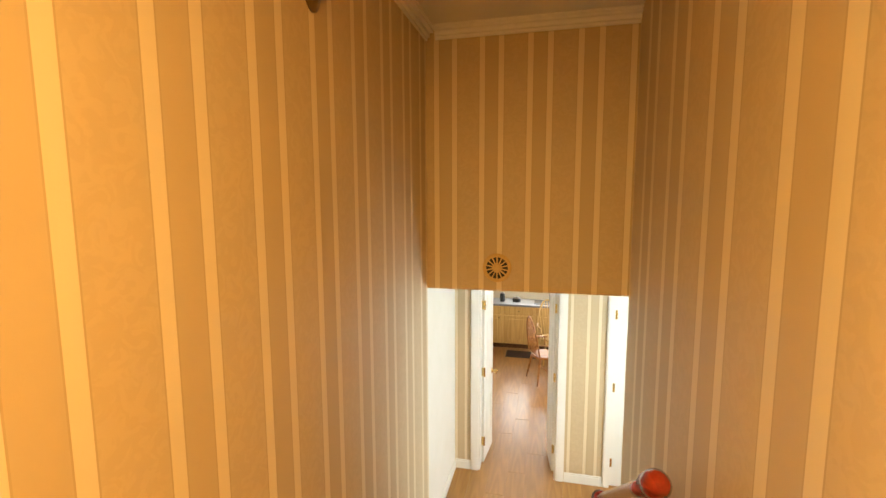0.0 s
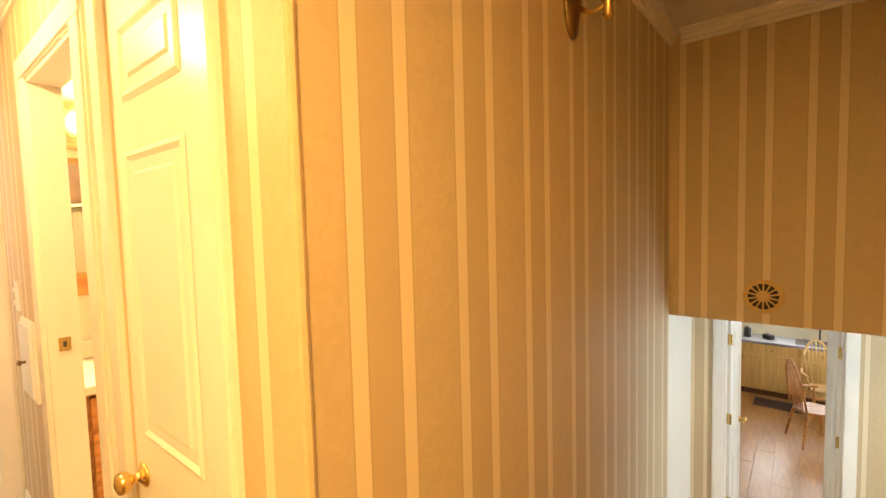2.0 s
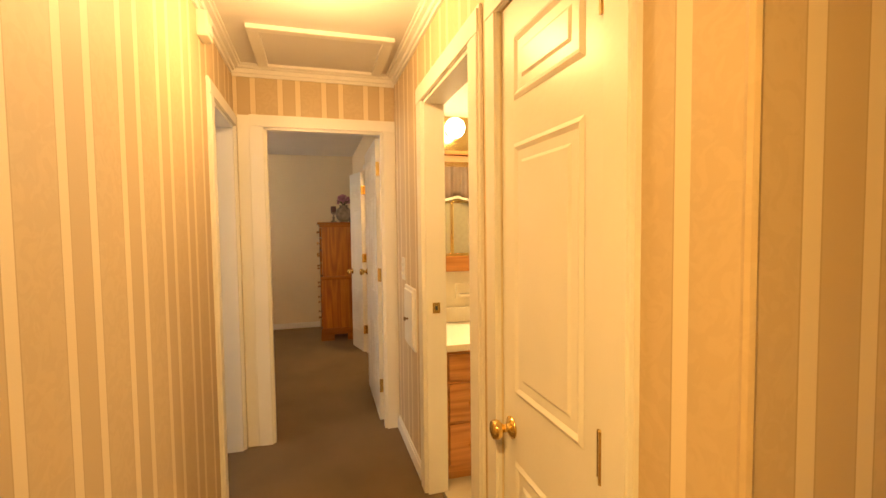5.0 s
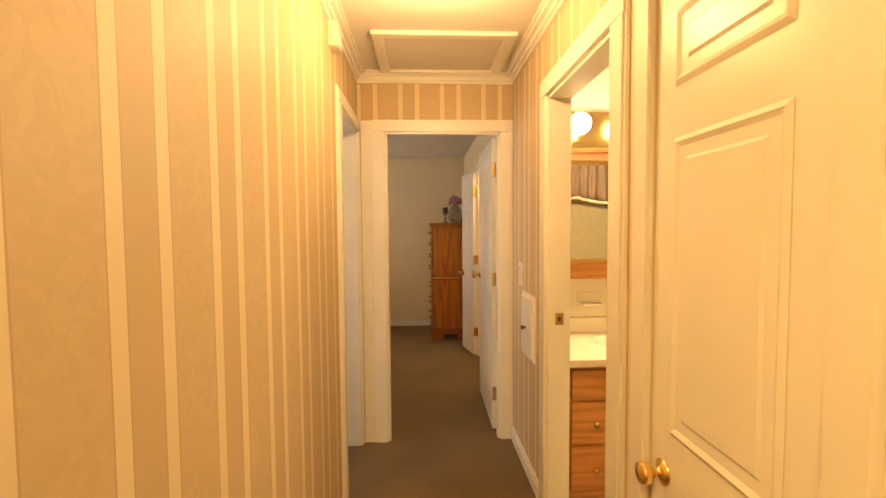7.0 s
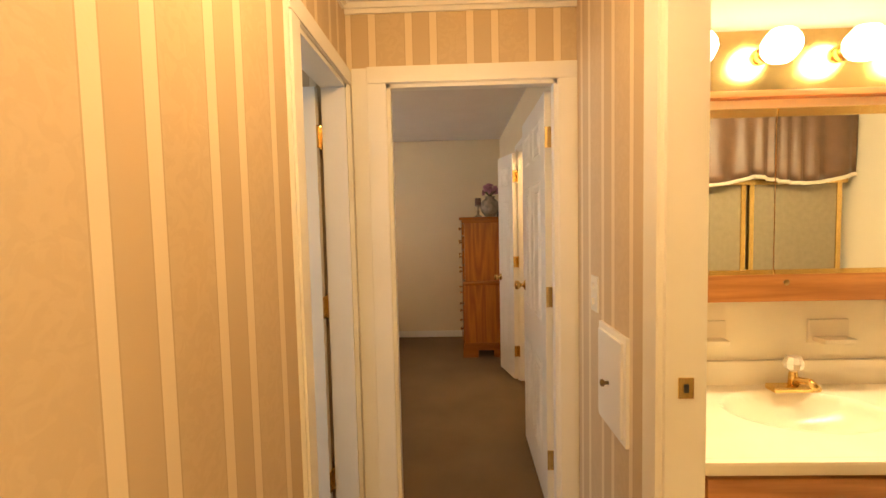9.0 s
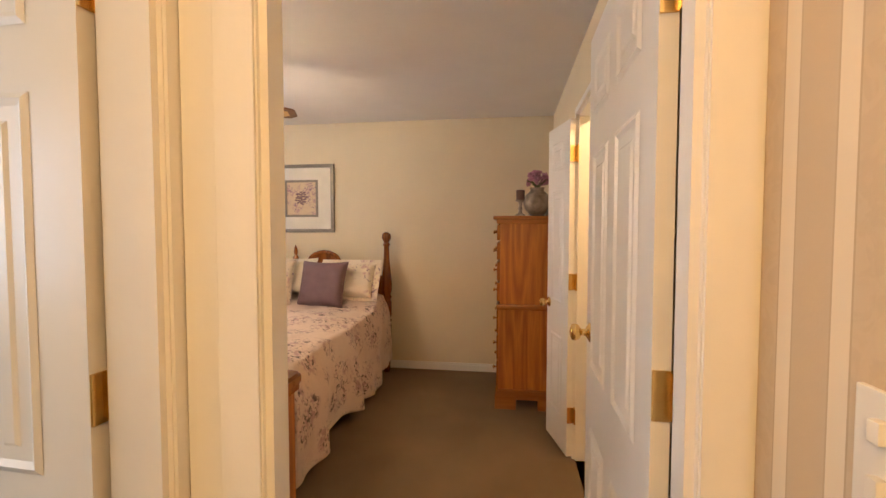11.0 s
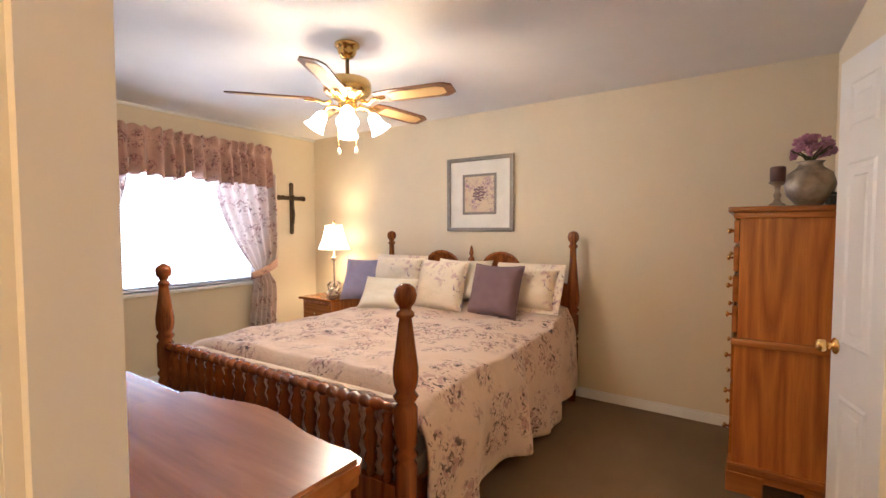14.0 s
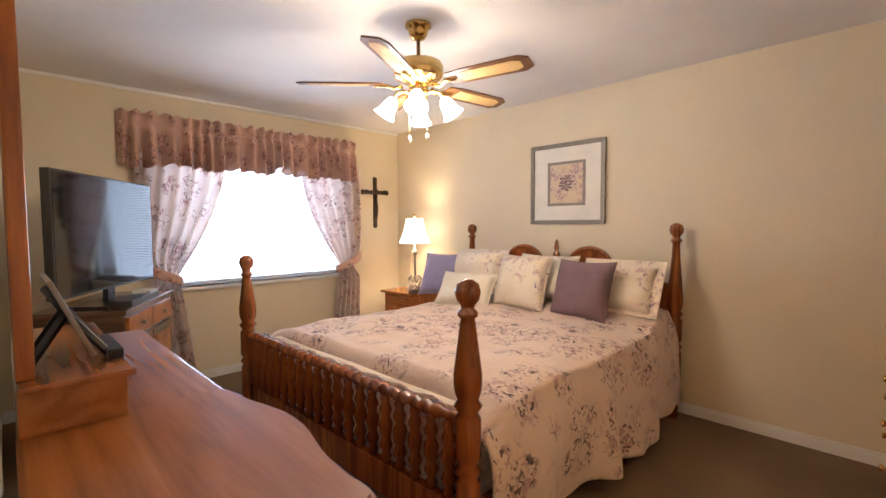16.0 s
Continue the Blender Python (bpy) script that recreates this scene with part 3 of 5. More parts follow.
# ---- doors ----
def panel_door(name, width, height, where, turn, label, knob_at=None, panels=6, hinges=(), handle=True, category="door", mat=WHITE):
    """A moulded panel leaf; local x runs from the hinge, y is its thickness, with knobs and hinges."""
    d = thing(name, where, label, category, turn)
    t = 0.035
    bm = bmesh.new()
    st = 0.11 if width > 0.55 else 0.085
    cols = [(st, width / 2 - 0.05), (width / 2 + 0.05, width - st)] if width > 0.55 else [(st, width - st)]
    rows = [(0.21, 0.70), (0.90, height - 0.40), (height - 0.28, height - 0.10)]
    box(bm, 0, -t / 2, 0, width, t / 2, height)
    part("leaf", bm, mat, d)
    for x0, x1 in cols:
        for z0, z1 in rows:
            for side in (-1, 1):
                y = side * t / 2
                p = bmesh.new()
                o = [(x0, z0), (x1, z0), (x1, z1), (x0, z1)]
                ins = (0.0, 0.012, 0.024, 0.05, 0.058)
                dep = (0.001, 0.007, 0.001, 0.0012, 0.006)
                rings = []
                for i, dd in zip(ins, dep):
                    rings.append([p.verts.new((x0 + i if a == x0 else x1 - i, y + side * dd, z0 + i if c == z0 else z1 - i)) for a, c in o])
                for r0, r1 in zip(rings, rings[1:]):
                    for i in range(4):
                        p.faces.new((r0[i], r0[(i + 1) % 4], r1[(i + 1) % 4], r1[i]))
                p.faces.new(rings[-1])
                part("panel", p, mat, d)
    if handle:
        kx, kz = knob_at or (width - 0.06, 0.93)
        for side in (-1, 1):
            m = Matrix.Translation((kx, side * t / 2, kz)) @ pose(0, 0, 0, -90 * side, 0, 0)
            k = part("knob", lathe([(0.032, 0), (0.033, 0.004), (0.022, 0.010), (0.012, 0.016), (0.012, 0.030), (0.024, 0.038), (0.029, 0.050), (0.026, 0.062), (0.010, 0.068)], 20, m=m), BRASS, d, "polished brass knob", True)
    for hz in hinges:
        part("edge_plate", block(-0.005, -t / 2 + 0.002, hz - 0.048, 0.001, t / 2 - 0.001, hz + 0.048), BRASS, d, "brass hinge leaf")
        hg = part("hinge", block(-0.012, -t / 2 - 0.006, hz - 0.045, 0.02, -t / 2 + 0.002, hz + 0.045), BRASS, d, "brass butt hinge")
        part("pin", tube([(-0.006, -t / 2 - 0.008, hz - 0.052), (-0.006, -t / 2 - 0.008, hz + 0.052)], 0.006), BRASS, hg)
        part("jamb_plate", block(-0.035, -t / 2 - 0.004, hz - 0.045, -0.013, -t / 2 + 0.001, hz + 0.045), BRASS, hg)
    return d


HZ = (0.25, 1.05, 1.80)
panel_door("door_master", 0.765, 2.01, (-2.59, 1.287, 0.015), 179.2, "white six-panel bedroom door standing open", knob_at=(0.69, 1.01), hinges=HZ)
panel_door("door_bed_closet", 0.37, 2.00, (-4.422, 1.366, 0.015), 180 + 14, "narrow white closet door standing open", knob_at=(0.33, 0.88), hinges=HZ)
panel_door("door_hall_closet", 0.515, 2.02, (-0.155, NORTH + 0.022, 0.015), 180, "white six-panel linen closet door, shut", knob_at=(0.455, 0.79), hinges=())
panel_door("door_spare", 0.60, 2.01, (-2.425, SOUTH - 0.125, 0.015), -90 - 3, "white six-panel door standing open into a room", hinges=HZ)
panel_door("door_foyer", 0.752, 2.02, (1.533, KIT + 0.03, LOW + 0.012), 0, "white six-panel foyer door, shut", handle=False, hinges=HZ)
panel_door("door_kitchen_west", 0.42, 2.0, (0.202, KIT + 0.14, LOW + 0.012), 84, "narrow white kitchen door folded open", hinges=HZ)
panel_door("door_kitchen_east", 0.42, 2.0, (0.973, KIT + 0.14, LOW + 0.012), 97, "narrow white kitchen door folded open", hinges=HZ, handle=False)
linen = bpy.data.objects["door_hall_closet"]
for hz in (0.92, 1.85):
    pl_ = part("hinge", block(0.010, 0.0172, hz - 0.05, 0.034, 0.022, hz + 0.05), DARKBRASS, linen, "brass butt hinge")
    part("pin", tube([(0.012, 0.026, hz - 0.055), (0.012, 0.026, hz + 0.055)], 0.007), BRASS, pl_)
h = thing("strike_plate", (-1.628, 1.44, 0.985), "brass strike plate let into the bathroom jamb", "strike plate")
part("plate", block(0, -0.020, -0.028, 0.004, 0.020, 0.028, bevel=0.001), BRASS, h)
part("slot", block(0.003, -0.006, -0.011, 0.006, 0.006, 0.011), BLACK, h)

# ---- hall fittings ----
sw = thing("light_switch", (-2.22, NORTH, 1.14), "ivory double light switch on papered wall", "switch")
part("plate", block(-0.04, -0.007, -0.07, 0.04, 0.001, 0.07, bevel=0.003), PLASTIC, sw)
for dz in (-0.03, 0.03):
    part("toggle", block(-0.008, -0.018, dz - 0.012, 0.008, -0.004, dz + 0.012, bevel=0.002), PLASTIC, sw)
hb = thing("wall_hatch", (-2.01, NORTH, 0.69), "small white laundry chute door on papered wall", "hatch")
part("frame", block(-0.135, -0.012, 0.0, 0.135, 0.001, 0.36, bevel=0.003), WHITE, hb)
part("door", block(-0.115, -0.022, 0.02, 0.115, -0.010, 0.34, bevel=0.006), WHITE, hb)
part("knob", lathe([(0.007, 0), (0.006, 0.012), (0.013, 0.018), (0.012, 0.026), (0.004, 0.029)], 14, m=Matrix.Translation((0, -0.022, 0.17)) @ pose(0, 0, 0, 90)), DARKBRASS, hb, "small brass knob", True)
ch = thing("door_chime", (-1.64, SOUTH, 2.24), "small white chime box high on papered wall", "chime")
part("housing", block(-0.05, -0.001, 0, 0.05, 0.045, 0.11, bevel=0.008), PLASTIC, ch)
part("grille", block(-0.035, 0.044, 0.02, 0.035, 0.048, 0.06, bevel=0.001), WHITE, ch)
cl = thing("ceiling_light", (-1.23, 0.845, TOP), "lit glass ceiling light with brass rim", "ceiling light")
part("rim", lathe([(0.14, 0.0), (0.15, -0.012), (0.148, -0.03), (0.12, -0.034)], 28), BRASS, cl, "", True)
part("glass_shade", lathe([(0.125, -0.030), (0.12, -0.06), (0.09, -0.095), (0.045, -0.115), (0.008, -0.12)], 28), DOME, cl, "lit frosted glass shade", True).visible_shadow = False
part("finial", lathe([(0.012, -0.118), (0.016, -0.128), (0.006, -0.142), (0.002, -0.146)], 14), BRASS, cl, "", True)
# Unseen second fixture, made up to go with the landing fill.
guessed_light = copy_thing(cl, pose(0.80, 0.50, TOP))
cl["group"] = guessed_light["group"] = "hall ceiling lights"
vent = thing("wall_register", (0.57, STAIR_N, 1.03), "round slotted beige vent on papered bulkhead", "vent")
part("rim", lathe([(0.085, 0), (0.085, 0.008), (0.070, 0.016), (0.064, 0.010)], 32, m=pose(0, 0, 0, 90), cap=False), CANE, vent, "", True)
# Black disc that paints the shade in the gaps between the slats.
part("backing", lathe([(0.066, 0.001), (0.066, 0.004), (0.001, 0.004)], 32, m=pose(0, 0, 0, 90)), BLACK, vent)
for k in range(14):
    part("slat", box(bmesh.new(), -0.0035, -0.012, 0.026, 0.0035, -0.002, 0.068), CANE, vent).matrix_basis = pose(0, 0, 0, 0, 360 / 14 * k, 0)
part("hub", lathe([(0.03, 0), (0.028, 0.014), (0.002, 0.016)], 20, m=pose(0, 0, 0, 90)), CANE, vent, "", True)
sc = thing("wall_sconce", (STAIR_W, 2.40, 2.11), "brass candle sconce on the stairwell wall, unlit", "sconce")
part("backplate", lathe([(0.055, 0), (0.055, 0.008), (0.03, 0.02), (0.012, 0.03)], 20, m=Matrix.Diagonal((1, 1, 1.9, 1)) @ pose(0, 0, 0, 0, 90)), DARKBRASS, sc, "", True)
part("arm", tube([(0.02, 0, -0.01), (0.06, 0, -0.04), (0.10, 0, -0.035), (0.115, 0, 0.0)], 0.007), BRASS, sc, "", True)
part("cup", lathe([(0.006, -0.075), (0.016, -0.06), (0.014, -0.03), (0.028, 0.0), (0.034, 0.012), (0.02, 0.016)], 18, m=Matrix.Translation((0.115, 0, 0))), BRASS, sc, "", True)
part("candle_sleeve", lathe([(0.013, 0.012), (0.013, 0.11), (0.004, 0.112)], 14, m=Matrix.Translation((0.115, 0, 0))), IVORY, sc, "", True)

# handrail
hr = thing("handrail", (1.185, 2.46, 0.585), "dark red mahogany handrail with turned ends", "handrail")
d = Vector((0, 1.15, -0.85))
rot = d.to_track_quat('Z', 'Y').to_matrix().to_4x4()
part("rail", lathe([(0.026, 0.05), (0.028, 0.3), (0.028, 1.1), (0.026, 1.40)], 16, m=rot), MAHOGANY, hr, "", True)
part("near_finial", lathe([(0.004, -0.075), (0.030, -0.055), (0.044, -0.02), (0.042, 0.015), (0.034, 0.045), (0.042, 0.06), (0.030, 0.075)], 20, m=rot), MAHOGANY, hr, "turned round rail end", True)
part("far_finial", lathe([(0.030, 1.39), (0.040, 1.40), (0.032, 1.42), (0.048, 1.45), (0.04, 1.49), (0.004, 1.51)], 20, m=rot), MAHOGANY, hr, "", True)
for s in (0.25, 1.2):
    p = d.normalized() * s
    part("bracket", tube([(p.x, p.y, p.z - 0.02), (0.05, p.y, p.z - 0.07), (0.15, p.y, p.z - 0.08)], 0.008), DARKBRASS, hr, "brass wall bracket")

# ---- bathroom ----
va = thing("bath_vanity", (-2.20, 1.492, 0), "oak bathroom vanity with drawers and doors", "vanity")
part("body", block(0, 0, 0.09, 0.535, 1.35, 0.655), BATHOAK, va)
part("front_rail", block(0.50, 0, 0.656, 0.535, 1.35, 0.744), BATHOAK, va)
part("plinth", block(0, 0, 0, 0.47, 1.35, 0.09), BATHOAK, va)
for z0, z1 in ((0.36, 0.565), (0.12, 0.345)):
    dr = part("drawer", block(0.532, 0.02, z0, 0.552, 0.255, z1, bevel=0.006), BATHOAK, va)
    part("knob", lathe([(0.006, 0), (0.006, 0.012), (0.015, 0.018), (0.014, 0.026), (0.003, 0.03)], 14, m=Matrix.Translation((0.552, 0.137, (z0 + z1) / 2)) @ pose(0, 0, 0, 0, 90)), BRASS, dr, "brass knob", True)
part("false_front", block(0.532, 0.02, 0.58, 0.552, 1.33, 0.725, bevel=0.006), BATHOAK, va)
for y0 in (0.275, 0.76):
    dr = part("door", block(0.532, y0, 0.12, 0.552, y0 + 0.47, 0.565, bevel=0.006), BATHOAK, va)
    part("raised_panel", block(0.551, y0 + 0.07, 0.19, 0.559, y0 + 0.395, 0.495, bevel=0.006), BATHOAK, dr)
# worktop with a sunk oval bowl
cx, cy, ra, rb = 0.245, 0.50, 0.165, 0.245


def bowl(u, v):
    x, y = 0.0 + 0.572 * u, 0.0 + 1.36 * v
    q = ((x - cx) / ra) ** 2 + ((y - cy) / rb) ** 2
    return (x, y, 0.782 - (0.115 * (1 - q) ** 0.6 if q < 1 else 0.0))


top = thing("washbasin_counter", (-2.20, 1.492, 0), "cream cultured marble vanity top with oval basin", "worktop")
part("slab", sheet(70, 130, bowl), COUNTER, top, "", True)
part("front_edge", block(0.545, 0, 0.746, 0.575, 1.36, 0.784, bevel=0.009), COUNTER, top)
part("backsplash", block(0.001, 0, 0.780, 0.022, 1.36, 0.875, bevel=0.005), COUNTER, top)
part("underside", block(0, 0, 0.746, 0.05, 1.36, 0.779), COUNTER, top)
part("drain", lathe([(0.02, 0.668), (0.018, 0.674), (0.002, 0.674)], 16, m=Matrix.Translation((cx, cy, 0))), BRASS, top, "", True)
fa = thing("basin_faucet", (-2.12, 2.08, 0.782), "polished brass faucet with crystal knob", "faucet")
part("base", block(-0.028, -0.085, 0, 0.028, 0.085, 0.022, bevel=0.010), BRASS, fa)
part("spout", tube([(0, 0, 0.015), (0.03, 0, 0.05), (0.08, 0, 0.06), (0.11, 0, 0.045)], 0.013, 12), BRASS, fa, "", True)
part("stem", lathe([(0.018, 0.015), (0.015, 0.06), (0.012, 0.075)], 16), BRASS, fa, "", True)
part("knob", lathe([(0.012, 0.072), (0.030, 0.085), (0.034, 0.105), (0.026, 0.128), (0.004, 0.134)], 10), CHROME, fa, "clear faceted crystal knob")
mc = thing("mirror_cabinet", (-2.20, 1.52, 1.12), "mirrored wall cabinet with oak base rail", "mirror cabinet")
part("body", block(0, 0, 0.10, 0.10, 1.30, 0.66), BATHOAK, mc)
part("base_rail", block(0, 0, 0.0, 0.112, 1.30, 0.10, bevel=0.004), BATHOAK, mc)
for y0, y1 in ((0.0, 0.46), (0.464, 0.94), (0.944, 1.30)):
    g = part("mirror_door", block(0.101, y0, 0.115, 0.106, y1, 0.655), MIRROR, mc, "mirror glass door")
    part("top_channel", block(0.099, y0, 0.655, 0.112, y1, 0.685, bevel=0.002), BRASS, g, "brass top channel")
    part("bottom_channel", block(0.099, y0, 0.098, 0.112, y1, 0.116, bevel=0.002), BRASS, g, "brass bottom channel")
part("pull", lathe([(0.006, 0), (0.011, 0.008), (0.003, 0.012)], 12, m=Matrix.Translation((0.112, 0.50, 0.07)) @ pose(0, 0, 0, 0, 90)), DARKBRASS, mc)
vl = thing("vanity_light", (-2.20, 1.495, 1.86), "brass vanity light bar with lit globe bulbs", "wall light")
part("backplate", block(0, 0, 0.02, 0.035, 1.2, 0.24, bevel=0.006), BRASS, vl)
part("lower_rail", block(0, 0, 0.0, 0.045, 1.2, 0.025, bevel=0.004), BATHOAK, vl)
for k in range(4):
    y = 0.20 + 0.28 * k
    s = part("socket", lathe([(0.03, 0.0), (0.03, 0.03), (0.022, 0.04)], 16, m=Matrix.Translation((0.035, y, 0.15)) @ pose(0, 0, 0, 0, 90)), BRASS, vl, "", True)
    b = part("bulb", lathe([(0.018, 0.035), (0.05, 0.06), (0.062, 0.095), (0.05, 0.13), (0.02, 0.152), (0.002, 0.157)], 20, m=Matrix.Translation((0.035, y, 0.15)) @ pose(0, 0, 0, 0, 90)), BULB, vl, "lit globe bulb", True)
    b.visible_shadow = False
for y in (1.80, 2.26):
    sd = thing("soap_dish", (-2.20, y, 0.96), "cream ceramic soap dish set in the wall", "soap dish", group="wall soap dishes")
    part("plate", block(0, -0.075, -0.02, 0.012, 0.075, 0.07, bevel=0.004), COUNTER, sd)
    part("tray", block(0.01, -0.06, -0.012, 0.07, 0.06, 0.006, bevel=0.006), COUNTER, sd)
# shower reflected in the mirror
sh = thing("shower_enclosure", (-0.86, 1.50, 0), "bathtub with brass-framed sliding shower doors", "shower")
part("tub", block(0.0, 0, 0, 0.74, 1.80, 0.42, bevel=0.03), COUNTER, sh)
for z in (0.43, 1.62):
    part("track", block(0.02, 0, z, 0.06, 1.80, z + 0.035, bevel=0.004), BRASS, sh, "brass track")
for y in (0.02, 0.55, 1.15, 1.20, 1.74):
    part("stile", block(0.025, y, 0.46, 0.05, y + 0.03, 1.62, bevel=0.004), BRASS, sh, "brass stile")
for y0, y1 in ((0.05, 0.55), (0.58, 1.15), (1.23, 1.74)):
    part("pane", block(0.034, y0, 0.465, 0.040, y1, 1.62), OBSCURE, sh, "obscured glass pane")
va2 = thing("shower_valance", (-0.90, 1.50, 1.66), "gathered brown satin valance with cream trim", "valance")
part("cloth", sheet(120, 10, lambda u, v: (0.012 * math.sin(u * 112 + 3 * math.sin(u * 17)) * (0.4 + v), 1.80 * u, 0.46 - v * (0.44 + 0.05 * abs(math.sin(u * 9.5)))), 0.004), BROWNCLOTH, va2, "", True)
part("trim", sheet(120, 2, lambda u, v: (-0.008 + 0.012 * math.sin(u * 112 + 3 * math.sin(u * 17)) * 1.4, 1.80 * u, 0.46 - (0.44 + 0.05 * abs(math.sin(u * 9.5))) - 0.022 * v), 0.006), IVORY, va2, "cream braided hem", True)
part("rod", tube([(0, 0, 0.44), (0, 1.80, 0.44)], 0.012), BRASS, va2)

# ---- bed ----
bed = thing("four_poster_bed", (-4.76, -1.045, 0), "turned oak poster bed with spool footboard", "bed", 1.3)


def post(top_z, x, y, name):
    s = top_z
    prof = [(0.028, 0), (0.034, 0.10), (0.042, 0.17), (0.030, 0.18), (0.044, 0.20), (0.044, 0.46), (0.034, 0.475), (0.048, 0.50), (0.034, 0.52), (0.046, 0.545), (0.046, 0.68), (0.034, 0.70), (0.050, 0.725), (0.036, 0.745), (0.046, 0.77), (0.050, 0.80)]
    h = s - 0.80
    prof += [(0.050, 0.80 + 0.10 * h), (0.040, 0.80 + 0.30 * h), (0.027, 0.80 + 0.58 * h), (0.024, s - 0.135), (0.036, s - 0.125), (0.034, s - 0.112), (0.022, s - 0.10), (0.026, s - 0.088), (0.040, s - 0.07), (0.045, s - 0.045), (0.038, s - 0.018), (0.018, s - 0.003), (0.002, s)]
    return part(name, lathe(prof, 24, m=Matrix.Translation((x, y, 0))), BEDWOOD, bed, "", True)


FX, HX, YN, YS = 1.065, -1.09, 0.912, -0.912
for x, y, z in ((FX, YN, 1.16), (FX, YS, 1.16), (HX, YN, 1.345), (HX, YS, 1.345)):
    post(z, x, y, "post")


def spool(length, r, pitch):
    n = int(length / pitch)
    prof = [(0.012, 0), (r * 1.1, 0.02), (r * 0.7, 0.06)]
    z = 0.07
    while z < length - 0.07 - pitch:
        prof += [(r * 0.62, z), (r * 1.05, z + pitch * 0.35), (r * 1.05, z + pitch * 0.65), (r * 0.62, z + pitch)]
        z += pitch
    return prof + [(r * 0.7, length - 0.06), (r * 1.1, length - 0.02), (0.012, length)]


part("spool_rail", lathe(spool(1.78, 0.026, 0.062), 14, m=Matrix.Translation((FX, YS + 0.03, 0.665)) @ pose(0, 0, 0, -90)), BEDWOOD, bed, "spool-turned top rail", True)
part("lower_rail", block(FX - 0.018, YS + 0.03, 0.22, FX + 0.018, YN - 0.03, 0.36, bevel=0.005), BEDWOOD, bed)
sp = mesh_of("spindle", lathe([(0.014, 0.355), (0.024, 0.38), (0.016, 0.40), (0.028, 0.43), (0.018, 0.46), (0.026, 0.49), (0.030, 0.52), (0.018, 0.55), (0.027, 0.58), (0.016, 0.61), (0.022, 0.63), (0.014, 0.645)], 12), BEDWOOD, True)
for k in range(19):
    o = new("spindle", sp)
    o.parent, o.location = bed, (FX, YS + 0.11 + k * (1.622 / 18), 0)
for y in (YS, YN):
    part("side_rail", block(HX, y - 0.015, 0.22, FX, y + 0.015, 0.36, bevel=0.004), BEDWOOD, bed)
# headboard with broken scroll pediment
hbm = bmesh.new()
outline = [(-0.88, 0.45), (0.88, 0.45), (0.88, 0.92)]
outline += [(0.80, 0.95), (0.70, 0.96), (0.62, 0.93)]
outline += [(0.50, 1.02)] + [(0.30 + 0.17 * math.cos(a), 1.03 + 0.13 * math.sin(a)) for a in [math.pi * k / 8 for k in range(1, 8)]] + [(0.13, 1.02), (0.05, 0.99)]
outline += [(-x, z) for x, z in reversed(outline[2:])]
vs = [hbm.verts.new((HX - 0.014, y, z)) for y, z in outline]
f = hbm.faces.new(vs)
r = bmesh.ops.extrude_face_region(hbm, geom=[f])
bmesh.ops.translate(hbm, vec=(0.03, 0, 0), verts=[v for v in r["geom"] if isinstance(v, bmesh.types.BMVert)])
hbo = part("headboard", hbm, BEDWOOD, bed)
for s in (-1, 1):
    arc = [(HX + 0.022, s * 0.50, 1.01)] + [(HX + 0.022, s * (0.30 + 0.165 * math.cos(a)), 1.03 + 0.125 * math.sin(a)) for a in [math.pi * k / 10 for k in range(1, 11)]]
    part("scroll_moulding", tube(arc, 0.017, 10), BEDWOOD, hbo, "", True)
part("finial", lathe([(0.020, 0.98), (0.028, 1.02), (0.014, 1.04), (0.030, 1.075), (0.028, 1.10), (0.013, 1.12), (0.020, 1.15), (0.013, 1.19), (0.003, 1.22)], 16, m=Matrix.Translation((HX, 0, 0))), BEDWOOD, hbo, "", True)

ma = thing("mattress", (-4.76, -1.045, 0), "thick white mattress on a box base", "mattress", 1.3)
part("box_base", block(-1.0, -0.88, 0.25, 0.98, 0.88, 0.42, bevel=0.03), SHEET, ma)
part("pad", block(-1.0, -0.88, 0.42, 0.98, 0.88, 0.64, bevel=0.05), SHEET, ma)


def drape(u, v):
    """The comforter: v runs across the bed from hem to hem, u from head to foot."""
    x = -1.01 + 2.0 * u
    w = (v - 0.5) * 2
    a = abs(w)
    half, flat = 0.90, 0.60
    side = 1 if w > 0 else -1
    fold = noise.noise((x * 2.2, w * 2.5, 1.0))
    fine = noise.noise((x * 6, w * 7, 4.0)) + 0.8 * (0.5 - abs(noise.noise((x * 4 + w * 3, w * 6, 9.0))))
    topz = 0.700 + 0.046 * fold + 0.017 * fine + 0.03 * math.sin(math.pi * min(1, a / flat + 0.0)) * 0.3
    if u < 0.22:
        topz += 0.10 * (1 - u / 0.22) ** 0.7
    if a <= flat:
        y, z = half * a / flat, topz - 0.05 * (a / flat) ** 6
    else:
        s = (a - flat) / (1 - flat)
        ripple = 0.045 * math.sin(x * 9.5 + 1.3 * math.sin(x * 3.1)) * s + 0.02 * math.sin(x * 21) * s + 0.035 * fold + 0.014 * fine
        y = half + 0.07 * math.sin(min(1, s * 2.2) * math.pi / 2) + 0.01 * s + ripple
        z = (topz - 0.05) * (1 - s) + (0.10 + 0.03 * math.sin(x * 5)) * s - 0.0
        z = topz - 0.05 - (topz - 0.15 - 0.03 * math.sin(x * 5)) * (s * 0.85 + 0.15 * s * s) + 0.01 * fine
    if u > 0.94 and a < 0.90 * flat:
        z -= 0.34 * ((u - 0.94) / 0.06) ** 2
        x -= 0.012
    elif u > 0.94 and a < 1.05 * flat:
        z -= 0.06 * ((u - 0.94) / 0.06)
    if a > flat and u > 0.985:
        x += 0.02
    return (x, side * y, z)


